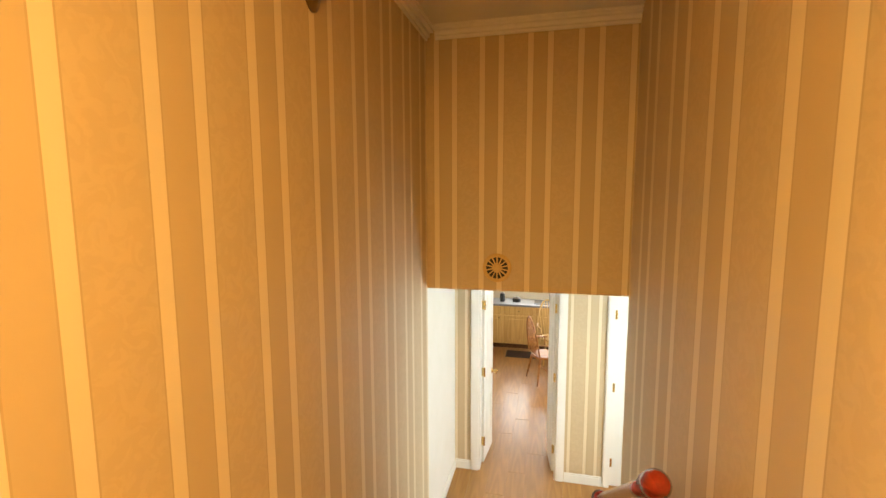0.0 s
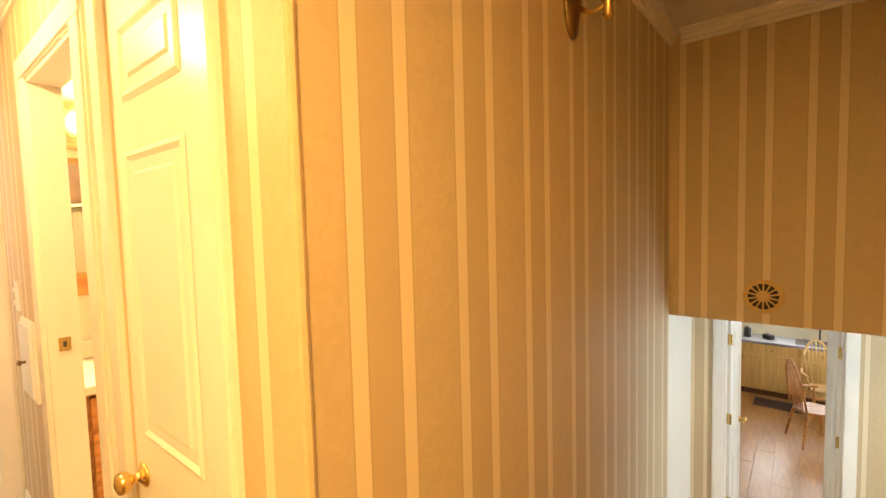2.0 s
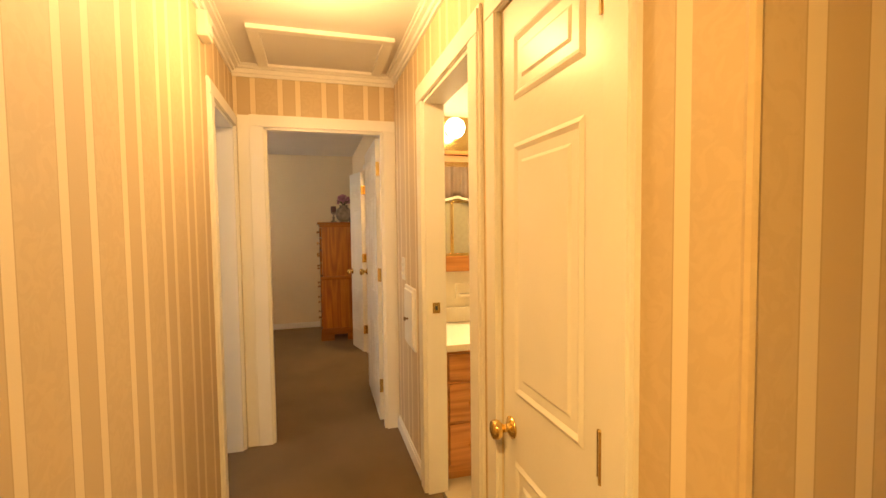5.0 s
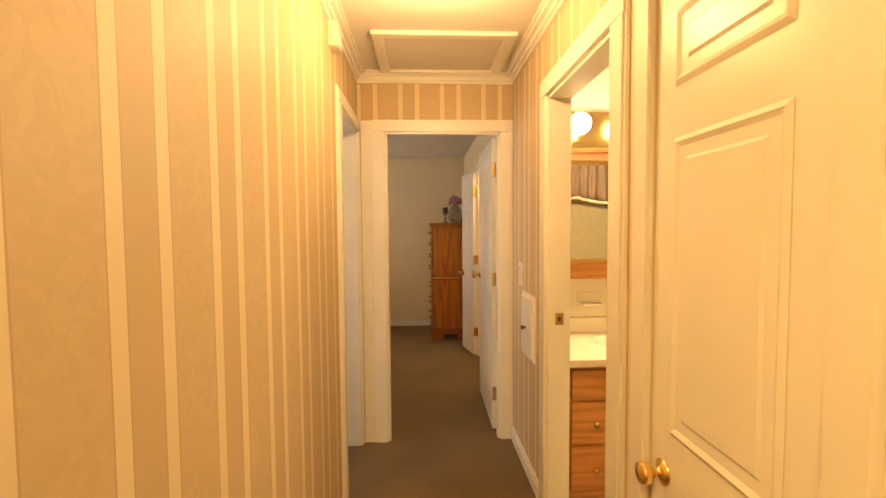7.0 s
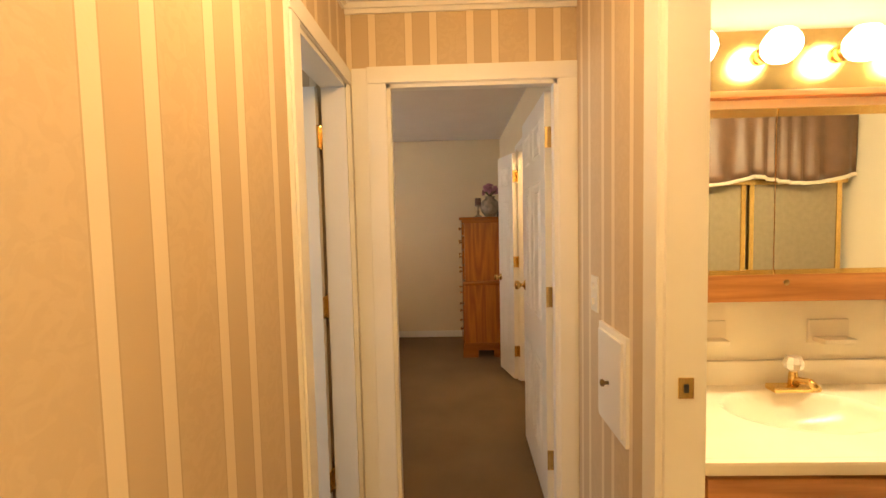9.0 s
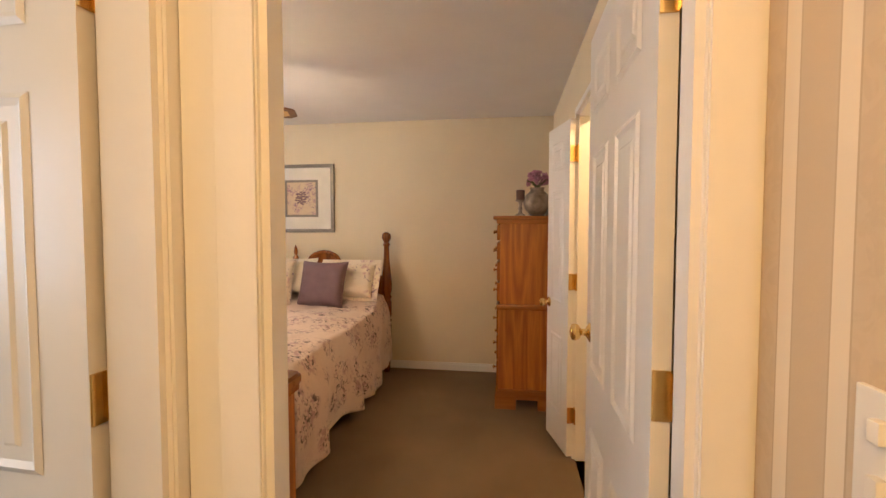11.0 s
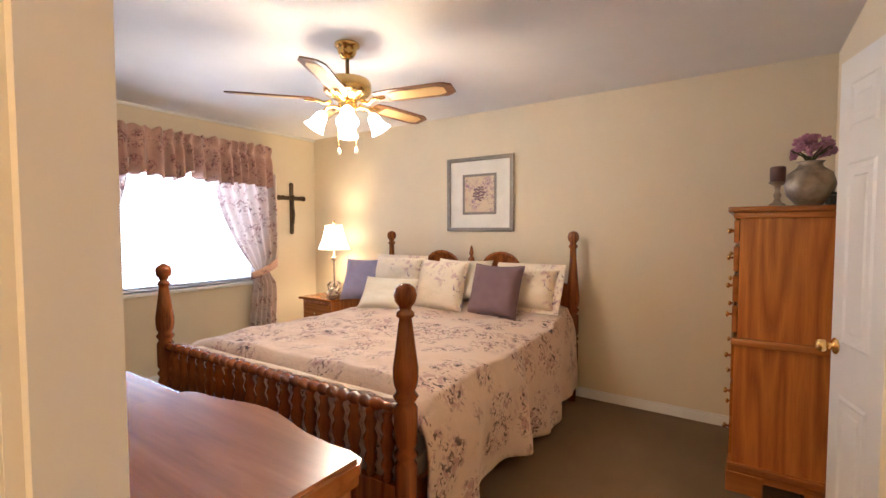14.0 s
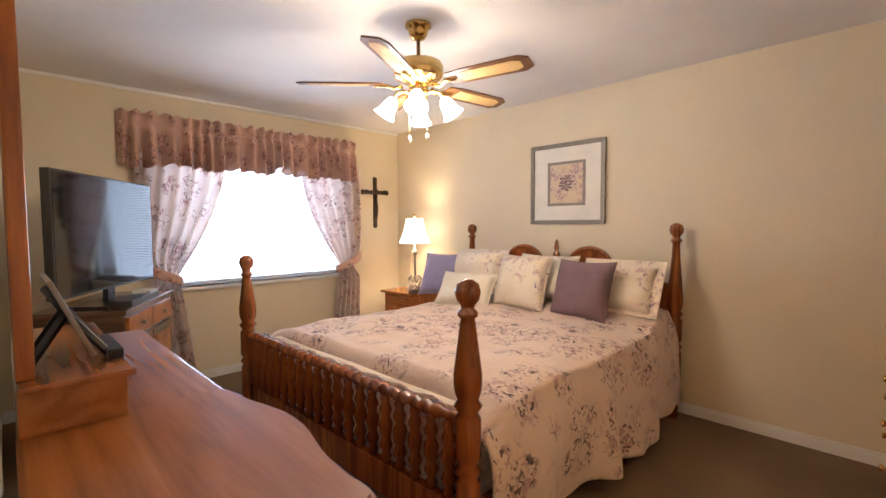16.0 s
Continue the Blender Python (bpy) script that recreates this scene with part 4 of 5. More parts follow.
co = thing("comforter", (-4.76, -1.045, 0), "floral beige and mauve comforter spread over the bed", "comforter", 1.3)
part("cover", sheet(110, 150, drape, 0.012), COMFORTER, co, "", True)
part("foot_tuck", sheet(60, 12, lambda u, v: (0.985 - 0.012 * math.sin(u * 60), -0.88 + 1.76 * u, 0.66 - 0.40 * v), 0.01), COMFORTER, co, "", True)


def pillow(name, where, turn, lean, w, h, thick, mat, label, flange=0.0):
    """A plump square cushion leaning back by lean degrees."""
    p = thing(name, where, label, "pillow")
    p.matrix_world = pose(*where, 0, 0, turn) @ pose(0, 0, 0, -lean, 0, 0)

    def half(side):
        def fn(u, v):
            a, b = 2 * u - 1, 2 * v - 1
            e = 1 - 0.09 * (1 - abs(a) ** 2) * abs(b) ** 3
            g = 1 - 0.09 * (1 - abs(b) ** 2) * abs(a) ** 3
            t = thick * ((1 - a ** 4) * (1 - b ** 4)) ** 0.55
            t *= 1 + 0.07 * noise.noise((a * 5 + where[1], b * 5, where[0] * 3)) + 0.16 * noise.noise((a * 1.7 + where[0], b * 1.7, where[1] * 3))
            return (a * w / 2 * g, side * t / 2, h / 2 + b * h / 2 * e)
        return fn
    bm = sheet(22, 22, half(1))
    b2 = sheet(22, 22, half(-1))
    tmp = bpy.data.meshes.new("back")
    b2.to_mesh(tmp)
    b2.free()
    bm.from_mesh(tmp)
    bpy.data.meshes.remove(tmp)
    bmesh.ops.remove_doubles(bm, verts=bm.verts, dist=0.0005)
    part("cushion", bm, mat, p, "", True)
    ring = []
    for k in range(64):
        s = k / 16
        i, fct = int(s), s - int(s)
        a, b = [(-1 + 2 * fct, -1), (1, -1 + 2 * fct), (1 - 2 * fct, 1), (-1, 1 - 2 * fct)][i % 4]
        e = 1 - 0.09 * (1 - a * a) * abs(b) ** 3
        g = 1 - 0.09 * (1 - b * b) * abs(a) ** 3
        ring.append((a * w / 2 * g, 0, h / 2 + b * h / 2 * e))
    part("piping", tube(ring + ring[:1], 0.006, 6), mat, p, "", True)
    if flange:
        q = bmesh.new()
        box(q, -w / 2 - flange, -0.006, -flange * 0.5, w / 2 + flange, 0.006, h + flange, bevel=0.004)
        part("flange", q, mat, p)
    return p


# cushions lean on the headboard; local y faces east after a quarter turn
pillow("pillow", (-5.54, -0.44, 0.75), 90, 26, 0.50, 0.34, 0.18, EMBROIDERED, "floral beige pillow sham with wide flange", 0.035)
pillow("pillow", (-5.52, -1.02, 0.77), 90, 24, 0.52, 0.36, 0.19, IVORY, "plain ivory pillow behind the cushions")
pillow("pillow", (-5.52, -1.72, 0.77), 90, 24, 0.56, 0.36, 0.19, EMBROIDERED, "floral ivory pillow sham against headboard", 0.02)
pillow("pillow", (-5.36, -0.62, 0.70), 86, 20, 0.43, 0.41, 0.17, PLUM, "square plum velvet cushion")
pillow("pillow", (-5.34, -1.10, 0.70), 92, 20, 0.45, 0.43, 0.17, EMBROIDERED, "square ivory cushion with embroidered flower")
pillow("pillow", (-5.42, -2.02, 0.70), 112, 28, 0.42, 0.42, 0.16, LILAC, "square lilac cushion tipped sideways")
pillow("pillow", (-5.12, -1.48, 0.70), 100, 34, 0.50, 0.30, 0.15, IVORY, "oblong ivory satin cushion in front")

cushion = [o for o in bpy.data.objects if o.name.startswith("pillow") and o.get("label", "").startswith("square ivory")]
for ob in cushion:
    fm = bmesh.new()
    for k in range(11):
        a, rr = k * 2.4, 0.018 * math.sqrt(k + 0.5)
        c = Matrix.Translation((rr * math.cos(a), -0.083 + 0.35 * rr, 0.235 + rr * math.sin(a))) @ pose(0, 0, 0, 0, -math.degrees(a)) @ Matrix.Diagonal((0.026, 0.004, 0.011, 1))
        bmesh.ops.create_icosphere(fm, subdivisions=1, radius=1, matrix=c)
    part("embroidery", fm, LILAC, ob, "lilac stitched flower", True)

# ---- picture and crucifix ----
pf = thing("framed_print", (BED_W, -1.068, 1.34), "pewter-framed botanical print with wide ivory mat", "picture")
for a in ((-0.345, 0, 0.345, 0.035), (-0.345, 0.645, 0.345, 0.68), (-0.345, 0.035, -0.310, 0.645), (0.310, 0.035, 0.345, 0.645)):
    part("frame_bar", block(0.002, a[0], a[1], 0.028, a[2], a[3], bevel=0.006), PEWTER, pf)
part("mat_board", block(0.002, -0.310, 0.035, 0.012, 0.310, 0.645), MATBOARD, pf, "ivory mat")
for a in ((-0.175, 0.155, 0.175, 0.178), (-0.175, 0.502, 0.175, 0.525), (-0.175, 0.178, -0.152, 0.502), (0.152, 0.178, 0.175, 0.502)):
    part("inner_bar", block(0.012, a[0], a[1], 0.018, a[2], a[3], bevel=0.002), PEWTER, pf)
part("print", block(0.011, -0.152, 0.178, 0.0145, 0.152, 0.502), PRINT, pf, "tan print with small mauve flower")
fl = bmesh.new()
for k in range(26):
    a, rr = k * 2.4, 0.012 * math.sqrt(k)
    c = Matrix.Translation((0.015, rr * math.cos(a), 0.345 + rr * math.sin(a) * 1.1)) @ Matrix.Diagonal((0.0012, 0.016, 0.010, 1)) @ pose(0, 0, 0, 40 * k)
    bmesh.ops.create_icosphere(fl, subdivisions=1, radius=1, matrix=c)
part("printed_flower", fl, PLUM, pf, "mauve flower motif")
cr = thing("crucifix", (-5.66, BED_S, 1.335), "small bronze crucifix on cream wall", "crucifix")
bm = bmesh.new()
box(bm, -0.022, 0.002, 0.0, 0.022, 0.022, 0.52, bevel=0.005)
box(bm, -0.16, 0.003, 0.355, 0.16, 0.021, 0.40, bevel=0.005)
for x, z in ((-0.165, 0.378), (0.165, 0.378), (0, 0.525), (0, 0.0)):
    bmesh.ops.create_uvsphere(bm, u_segments=10, v_segments=8, radius=0.03, matrix=Matrix.Translation((x, 0.012, z)) @ Matrix.Diagonal((1, 0.4, 1, 1)))
bmesh.ops.create_uvsphere(bm, u_segments=10, v_segments=8, radius=0.02, matrix=Matrix.Translation((0, 0.04, 0.395)))
tube([(0, 0.034, 0.38), (0.006, 0.036, 0.28), (-0.008, 0.036, 0.2), (0, 0.03, 0.09)], 0.018, 8, bm)
tube([(-0.13, 0.03, 0.40), (0, 0.034, 0.355), (0.13, 0.03, 0.40)], 0.009, 8, bm)
cm = new("cross", mesh_of("cross", bm, BRONZE))
cm.parent = cr

# ---- window, blind and curtains ----
wd = tagged(thing("window_1", (-4.375, BED_S, 0.82), "white bedroom window filled with bright daylight", "window"), kind="structure")
for a in ((-0.875, 0, -0.835, 1.23), (0.835, 0, 0.875, 1.23), (-0.835, 0, 0.835, 0.04), (-0.835, 1.19, 0.835, 1.23)):
    part("window_frame", block(a[0], -0.125, a[1], a[2], -0.085, a[3], bevel=0.004), WHITE, wd)
for a in ((-0.835, 0.835),):
    part("pane", block(a[0], -0.108, 0.04, a[1], -0.104, 1.19), GLASS, wd).visible_shadow = False
part("window_sill", block(-0.93, -0.10, -0.03, 0.93, 0.035, 0.0, bevel=0.008), WHITE, wd)
bl = thing("window_blind", (-4.375, BED_S - 0.05, 0.83), "white horizontal slat blind, slats open", "blind")
sl = mesh_of("slat", block(-0.83, -0.012, -0.0008, 0.83, 0.012, 0.0008), BLIND)
for k in range(50):
    o = new("slat", sl)
    o.parent = bl
    o.matrix_basis = pose(0, 0, 0.02 + 0.0235 * k, 34)
part("head_rail", block(-0.83, -0.015, 1.185, 0.83, 0.015, 1.215), BLIND, bl)


def curtain_panel(x_out, x_in, name, tie):
    """A tied-back panel hanging from z 1.95; x_out is its wall edge, x_in its free edge at the top."""
    c = thing(name, (0, 0, 0), "floral curtain panel held by a matching tieback", "curtain", group="bedroom curtains")
    s = 1 if x_in > x_out else -1
    w0 = abs(x_in - x_out)

    def fn(u, v):
        z = 1.95 - 1.83 * v
        if z > tie:
            t = (1.95 - z) / (1.95 - tie)
            inner = w0 * (1 - t ** 1.8) + 0.27 * t ** 1.8
        else:
            t = (tie - z) / (tie - 0.12)
            inner = 0.27 + 0.12 * t ** 0.7
        squeeze = math.exp(-((z - tie) / 0.10) ** 2)
        outer = 0.10 * squeeze + 0.03 * v
        x = x_out + s * (outer + (inner - outer) * u)
        y = BED_S + 0.075 + (0.026 * (1 - 0.4 * squeeze)) * math.sin(u * 34 + 0.8 * math.sin(v * 5)) + 0.015 * squeeze
        return (x, y, z + 0.012 * math.sin(u * 9) * v)
    part("cloth", sheet(90, 60, fn, 0.003), CURTAIN, c, "", True)
    part("tieback", sheet(24, 6, lambda u, v: (x_out + s * (0.0 + 0.32 * u), BED_S + 0.075 + 0.062 * math.sin(math.pi * u) ** 0.6, tie + 0.10 - 0.14 * u - 0.10 * (v - 0.5) * (1 - 0.3 * u)), 0.004), VALANCE, c, "floral tieback band", True)
    return c


curtain_panel(-3.34, -4.02, "curtain_panel", 0.92)
curtain_panel(-5.42, -4.72, "curtain_panel", 0.92)
vl2 = thing("window_valance", (0, 0, 0), "gathered floral valance across the window head", "valance")


def swag(u, v):
    x = -3.25 - 2.14 * u
    g = math.sin(u * 130 + 2 * math.sin(u * 23))
    tight = math.exp(-((v - 0.22) / 0.10) ** 2)
    y = BED_S + 0.125 + (0.028 + 0.044 * v) * g * (1 - 0.6 * tight) - 0.02 * tight
    ex = min(u, 1 - u) * 2.14
    if ex < 0.06:
        y = BED_S + 0.01 + (y - BED_S) * ex / 0.06
    bottom = 0.41 + 0.015 * math.sin(u * 28) - 0.07 * math.exp(-((u - 0.575) / 0.02) ** 2)
    return (x, y, 2.225 - bottom * v + 0.012 * math.sin(u * 140) * (1 - v) ** 3 + 0.012 * math.sin(u * 130) * v ** 3)


part("cloth", sheet(320, 22, swag, 0.003), VALANCE, vl2, "", True)
part("rod", tube([(-3.27, BED_S + 0.05, 2.14), (-5.37, BED_S + 0.05, 2.14)], 0.014), WHITE, vl2)

# ---- ceiling fan ----
fan = thing("ceiling_fan", (-4.25, -0.955, TOP), "brass ceiling fan with cane blades and lit lights", "ceiling fan")
part("canopy", lathe([(0.070, 0.0), (0.072, -0.015), (0.055, -0.022), (0.052, -0.05), (0.036, -0.075), (0.014, -0.085)], 24), BRASS, fan, "", True)
part("downrod", lathe([(0.011, -0.08), (0.011, -0.19)], 14), DARKBRASS, fan, "", True)
part("motor", lathe([(0.014, -0.175), (0.06, -0.185), (0.125, -0.205), (0.135, -0.225), (0.135, -0.27), (0.12, -0.29), (0.08, -0.31), (0.05, -0.325)], 32), BRASS, fan, "", True)
part("light_hub", lathe([(0.05, -0.325), (0.055, -0.345), (0.045, -0.38), (0.03, -0.40), (0.004, -0.405)], 20), BRASS, fan, "", True)
blade_out = [(0.19, -0.050), (0.28, -0.062), (0.60, -0.066), (0.645, -0.040), (0.645, 0.040), (0.60, 0.066), (0.28, 0.062), (0.19, 0.050)]
bmesh_blade = mesh_of("blade", slab(blade_out, -0.004, 0.004), BLADE)
inset = mesh_of("cane_panel", slab([(0.27, -0.038), (0.56, -0.042), (0.60, -0.026), (0.60, 0.026), (0.56, 0.042), (0.27, 0.038)], -0.0062, -0.003), CANE)
arm = mesh_of("blade_arm", tube([(0.09, 0, -0.01), (0.13, 0.02, -0.022), (0.17, 0.0, -0.008), (0.24, 0, -0.006)], 0.011, 8), BRASS, True)
for k in range(5):
    b = new("blade", bmesh_blade)
    b.parent = fan
    b.matrix_basis = pose(0, 0, -0.318, 0, 0, 31 + 72 * k) @ pose(0, 0, 0, -12)
    i = new("cane_panel", inset)
    i.parent = b
    tagged(i, "woven cane inset")
    a = new("blade_arm", arm)
    a.parent = b
    tagged(a, "brass blade arm")
for k in range(4):
    ang = 45 + 90 * k + 0
    m = pose(0, 0, -0.36, 0, 0, ang)
    la = part("lamp_arm", tube([(0.03, 0, -0.01), (0.08, 0, 0.01), (0.12, 0, -0.005), (0.135, 0, -0.035)], 0.009, 8), BRASS, fan, "", True)
    la.matrix_basis = m
    shd = part("glass_shade", lathe([(0.022, 0.0), (0.034, -0.02), (0.040, -0.05), (0.044, -0.075), (0.062, -0.105), (0.058, -0.106), (0.0, -0.09)], 18, m=Matrix.Translation((0.135, 0, -0.035)) @ pose(0, 0, 0, 0, -32)), TULIP, la, "lit tulip glass shade", True)
    shd.visible_shadow = False
for dx, dy, z in ((-0.02, 0.045, -0.60), (0.03, -0.045, -0.605)):
    pc = part("pull_chain", tube([(dx, dy, -0.38), (dx, dy, z)], 0.0022, 6), BRASS, fan)
    part("pull_knob", lathe([(0.003, 0.02), (0.010, 0.008), (0.013, -0.006), (0.008, -0.018), (0.002, -0.022)], 12, m=Matrix.Translation((dx, dy, z))), IVORY, pc, "white pull knob", True)

# ---- tall chest ----
ac = thing("tall_chest", (-5.13, 0.913, 0), "tall honey-oak chest with bracket feet", "chest of drawers")
W, D = 0.83, 0.47
part("lower_case", block(-W, 0.01, 0.13, 0.0, D, 0.765), OAK, ac)
part("upper_case", block(-W + 0.015, 0.022, 0.80, -0.015, D, 1.425), OAK, ac)
part("waist_moulding", block(-W - 0.014, -0.006, 0.762, 0.014, D, 0.802, bevel=0.012), OAK_Y, ac)
part("cornice", block(-W - 0.006, -0.006, 1.415, 0.006, D, 1.45, bevel=0.008), OAK_Y, ac)
part("top_board", block(-W - 0.03, -0.03, 1.447, 0.03, D, 1.475, bevel=0.010), OAK_Y, ac)
part("base_moulding", block(-W - 0.016, -0.008, 0.105, 0.016, D, 0.150, bevel=0.012), OAK_Y, ac)
for x in (-W - 0.018, -0.162):
    for y in (-0.012, D - 0.16):
        part("bracket_foot", slab([(x, y), (x + 0.18, y), (x + 0.18, y + 0.16), (x, y + 0.16)], 0.0, 0.108, 0.004), OAK_Y, ac)
part("apron", block(-0.004, 0.14, 0.075, 0.012, D - 0.14, 0.108), OAK_Y, ac)
for z0, z1 in ((0.17, 0.35), (0.37, 0.55), (0.57, 0.75), (0.82, 0.96), (0.98, 1.12), (1.14, 1.27), (1.29, 1.41)):
    dr = part("drawer", block(-W + 0.05, -0.004, z0, -0.05, 0.02, z1, bevel=0.006), OAK_Y, ac)
    for x in (-W + 0.2, -0.2):
        part("knob", lathe([(0.007, 0), (0.006, 0.014), (0.016, 0.022), (0.014, 0.03), (0.003, 0.034)], 14, m=Matrix.Translation((x, -0.004, (z0 + z1) / 2)) @ pose(0, 0, 0, 90)), BRASS, dr, "brass knob", True)

vs_ = thing("flower_vase", (-5.19, 1.21, 1.475), "round mottled grey vase holding pink flowers", "vase")
part("pot", lathe([(0.045, 0), (0.055, 0.008), (0.09, 0.05), (0.102, 0.10), (0.088, 0.155), (0.052, 0.185), (0.048, 0.20), (0.058, 0.212), (0.042, 0.208)], 28), VASE, vs_, "", True)
rng = random.Random(4)
petal_mesh = bmesh.new()
for a in range(5):
    bmesh.ops.create_icosphere(petal_mesh, subdivisions=1, radius=0.016, matrix=pose(0, 0, 0, 0, 0, 72 * a) @ Matrix.Translation((0.014, 0, 0)) @ pose(0, 0, 0, 0, -25) @ Matrix.Diagonal((1, 0.75, 0.28, 1)))
petal_me = mesh_of("blossom", petal_mesh, PINK, True)
for k in range(46):
    b = new("blossom", petal_me)
    b.parent = vs_
    th, ph, rr = rng.uniform(0, 6.28), rng.uniform(0.0, 1.5), rng.uniform(0.06, 0.115)
    b.matrix_basis = pose(rr * math.cos(th) * math.sin(ph), rr * math.sin(th) * math.sin(ph), 0.235 + rr * 0.85 * math.cos(ph), rng.uniform(-60, 60), rng.uniform(-60, 60), rng.uniform(0, 360))
bm = bmesh.new()
for k in range(14):
    th = k * 0.45
    tube([(0, 0, 0.19), (0.03 * math.cos(th), 0.03 * math.sin(th), 0.24), (0.08 * math.cos(th), 0.08 * math.sin(th), 0.27)], 0.003, 5, bm)
part("stems", bm, material("dried_stem", (0.08, 0.09, 0.05), 0.8), vs_)
cs = thing("candlestick", (-5.19, 1.085, 1.475), "turned candlestick with dark plum pillar candle", "candlestick")
part("holder", lathe([(0.036, 0), (0.038, 0.008), (0.018, 0.02), (0.012, 0.04), (0.018, 0.055), (0.010, 0.075), (0.014, 0.10), (0.038, 0.115), (0.040, 0.122), (0.01, 0.124)], 20), VASE, cs, "", True)
part("candle", lathe([(0.032, 0.122), (0.033, 0.19), (0.028, 0.197), (0.002, 0.194)], 20), CANDLE, cs, "dark plum pillar candle", True)
dk = thing("trinket_box", (-5.19, 1.325, 1.475), "small dark box beside the vase", "box")
part("case", block(-0.05, -0.05, 0, 0.05, 0.05, 0.045, bevel=0.006), BLACK, dk)
part("lid", block(-0.052, -0.052, 0.046, 0.052, 0.052, 0.060, bevel=0.005), BLACK, dk)

# ---- dresser with mirror ----
DZ, DN, DL = 0.945, 0.385, 0.912
dd = thing("dresser", (-2.604, DN, 0), "long oak dresser with curved front edge", "dresser")
edge = [(0.0, 0.0), (-0.365, 0.0), (-0.382, -0.012), (-0.388, -0.04), (-0.385, -0.09)]
edge += [(-0.388 - 0.036 * math.sin(math.pi * k / 12) ** 2, -0.13 - 0.037 * k) for k in range(13)]
edge += [(-0.382, -0.605), (-0.366, -0.63), (-0.34, -0.64), (0.0, -0.64)]
part("top_board", slab(list(reversed(edge)), DZ - 0.028, DZ, 0.008), OAK_Y, dd)
part("end_case", block(-0.36, -0.62, 0.10, -0.004, -0.02, DZ - 0.028), OAK, dd)
part("low_top", block(-0.40, -1.70, DL - 0.026, -0.002, -0.64, DL, bevel=0.009), OAK_Y, dd, "polished lower top board")
part("case", block(-0.36, -1.68, 0.10, -0.004, -0.622, DL - 0.026), OAK, dd)
part("end_panel", block(-0.30, -0.022, 0.20, -0.06, -0.012, DZ - 0.10, bevel=0.004), OAK, dd)
part("cove_moulding", block(-0.372, -0.63, DZ - 0.055, -0.004, -0.008, DZ - 0.028, bevel=0.008), OAK_Y, dd)
part("plinth", block(-0.366, -1.686, 0, -0.004, -0.012, 0.10, bevel=0.008), OAK_Y, dd)
for z0, z1 in ((0.13, 0.38), (0.40, 0.64), (0.66, 0.87)):
    for y0 in (-1.62, -1.10, -0.56):
        dr = part("drawer", block(-0.376, y0, z0, -0.355, y0 + 0.44, z1, bevel=0.006), OAK_Y, dd)
        part("pull", tube([(-0.378, y0 + 0.16, (z0 + z1) / 2), (-0.40, y0 + 0.19, (z0 + z1) / 2 - 0.012), (-0.40, y0 + 0.25, (z0 + z1) / 2 - 0.012), (-0.378, y0 + 0.28, (z0 + z1) / 2)], 0.005, 8), DARKBRASS, dr, "brass bail pull", True)
dm = thing("dresser_mirror", (-2.604, -0.225, DZ), "oak-framed dresser mirror on a drawer base", "mirror")
part("drawer_base", block(-0.175, -0.62, 0.0, -0.004, 0.0, 0.085, bevel=0.004), OAK_Y, dm)
part("base_top", block(-0.19, -0.635, 0.085, -0.004, 0.012, 0.100, bevel=0.006), OAK_Y, dm)
for y in (-0.07, -0.80):
    part("post", block(-0.034, y - 0.03, 0.100 if y > -0.7 else 0.0, -0.004, y + 0.03, 1.25, bevel=0.006), OAK, dm)
    part("finial", lathe([(0.014, 1.25), (0.017, 1.27), (0.010, 1.29), (0.015, 1.32), (0.003, 1.36)], 16, m=Matrix.Translation((-0.019, y, 0))), OAK, dm, "", True)
part("top_rail", block(-0.030, -0.77, 1.12, -0.006, -0.10, 1.20, bevel=0.006), OAK_Y, dm)
part("bottom_rail", block(-0.030, -0.77, 0.12, -0.006, -0.10, 0.19, bevel=0.006), OAK_Y, dm)
part("glass", block(-0.022, -0.77, 0.19, -0.012, -0.10, 1.12), MIRROR, dm, "mirror glass")
ph = thing("tablet_stand", (-2.72, -0.42, DZ + 0.100), "thin tablet leaning on a black folding stand", "tablet")
part("tablet", block(-0.006, -0.12, 0.02, 0.004, 0.12, 0.20, bevel=0.003), PEWTER, ph, "silver-edged tablet").matrix_basis = pose(-0.02, 0, 0, 0, 22, 0)
part("front_leg", tube([(-0.05, 0.06, 0.0), (0.03, 0.05, 0.12), (0.055, 0.0, 0.16)], 0.010, 8), BLACK, ph)
part("back_leg", tube([(0.10, 0.07, 0.0), (0.02, 0.04, 0.12)], 0.014, 8), BLACK, ph)
part("ledge", block(-0.07, -0.10, 0.0, -0.04, 0.10, 0.022, bevel=0.004), BLACK, ph)

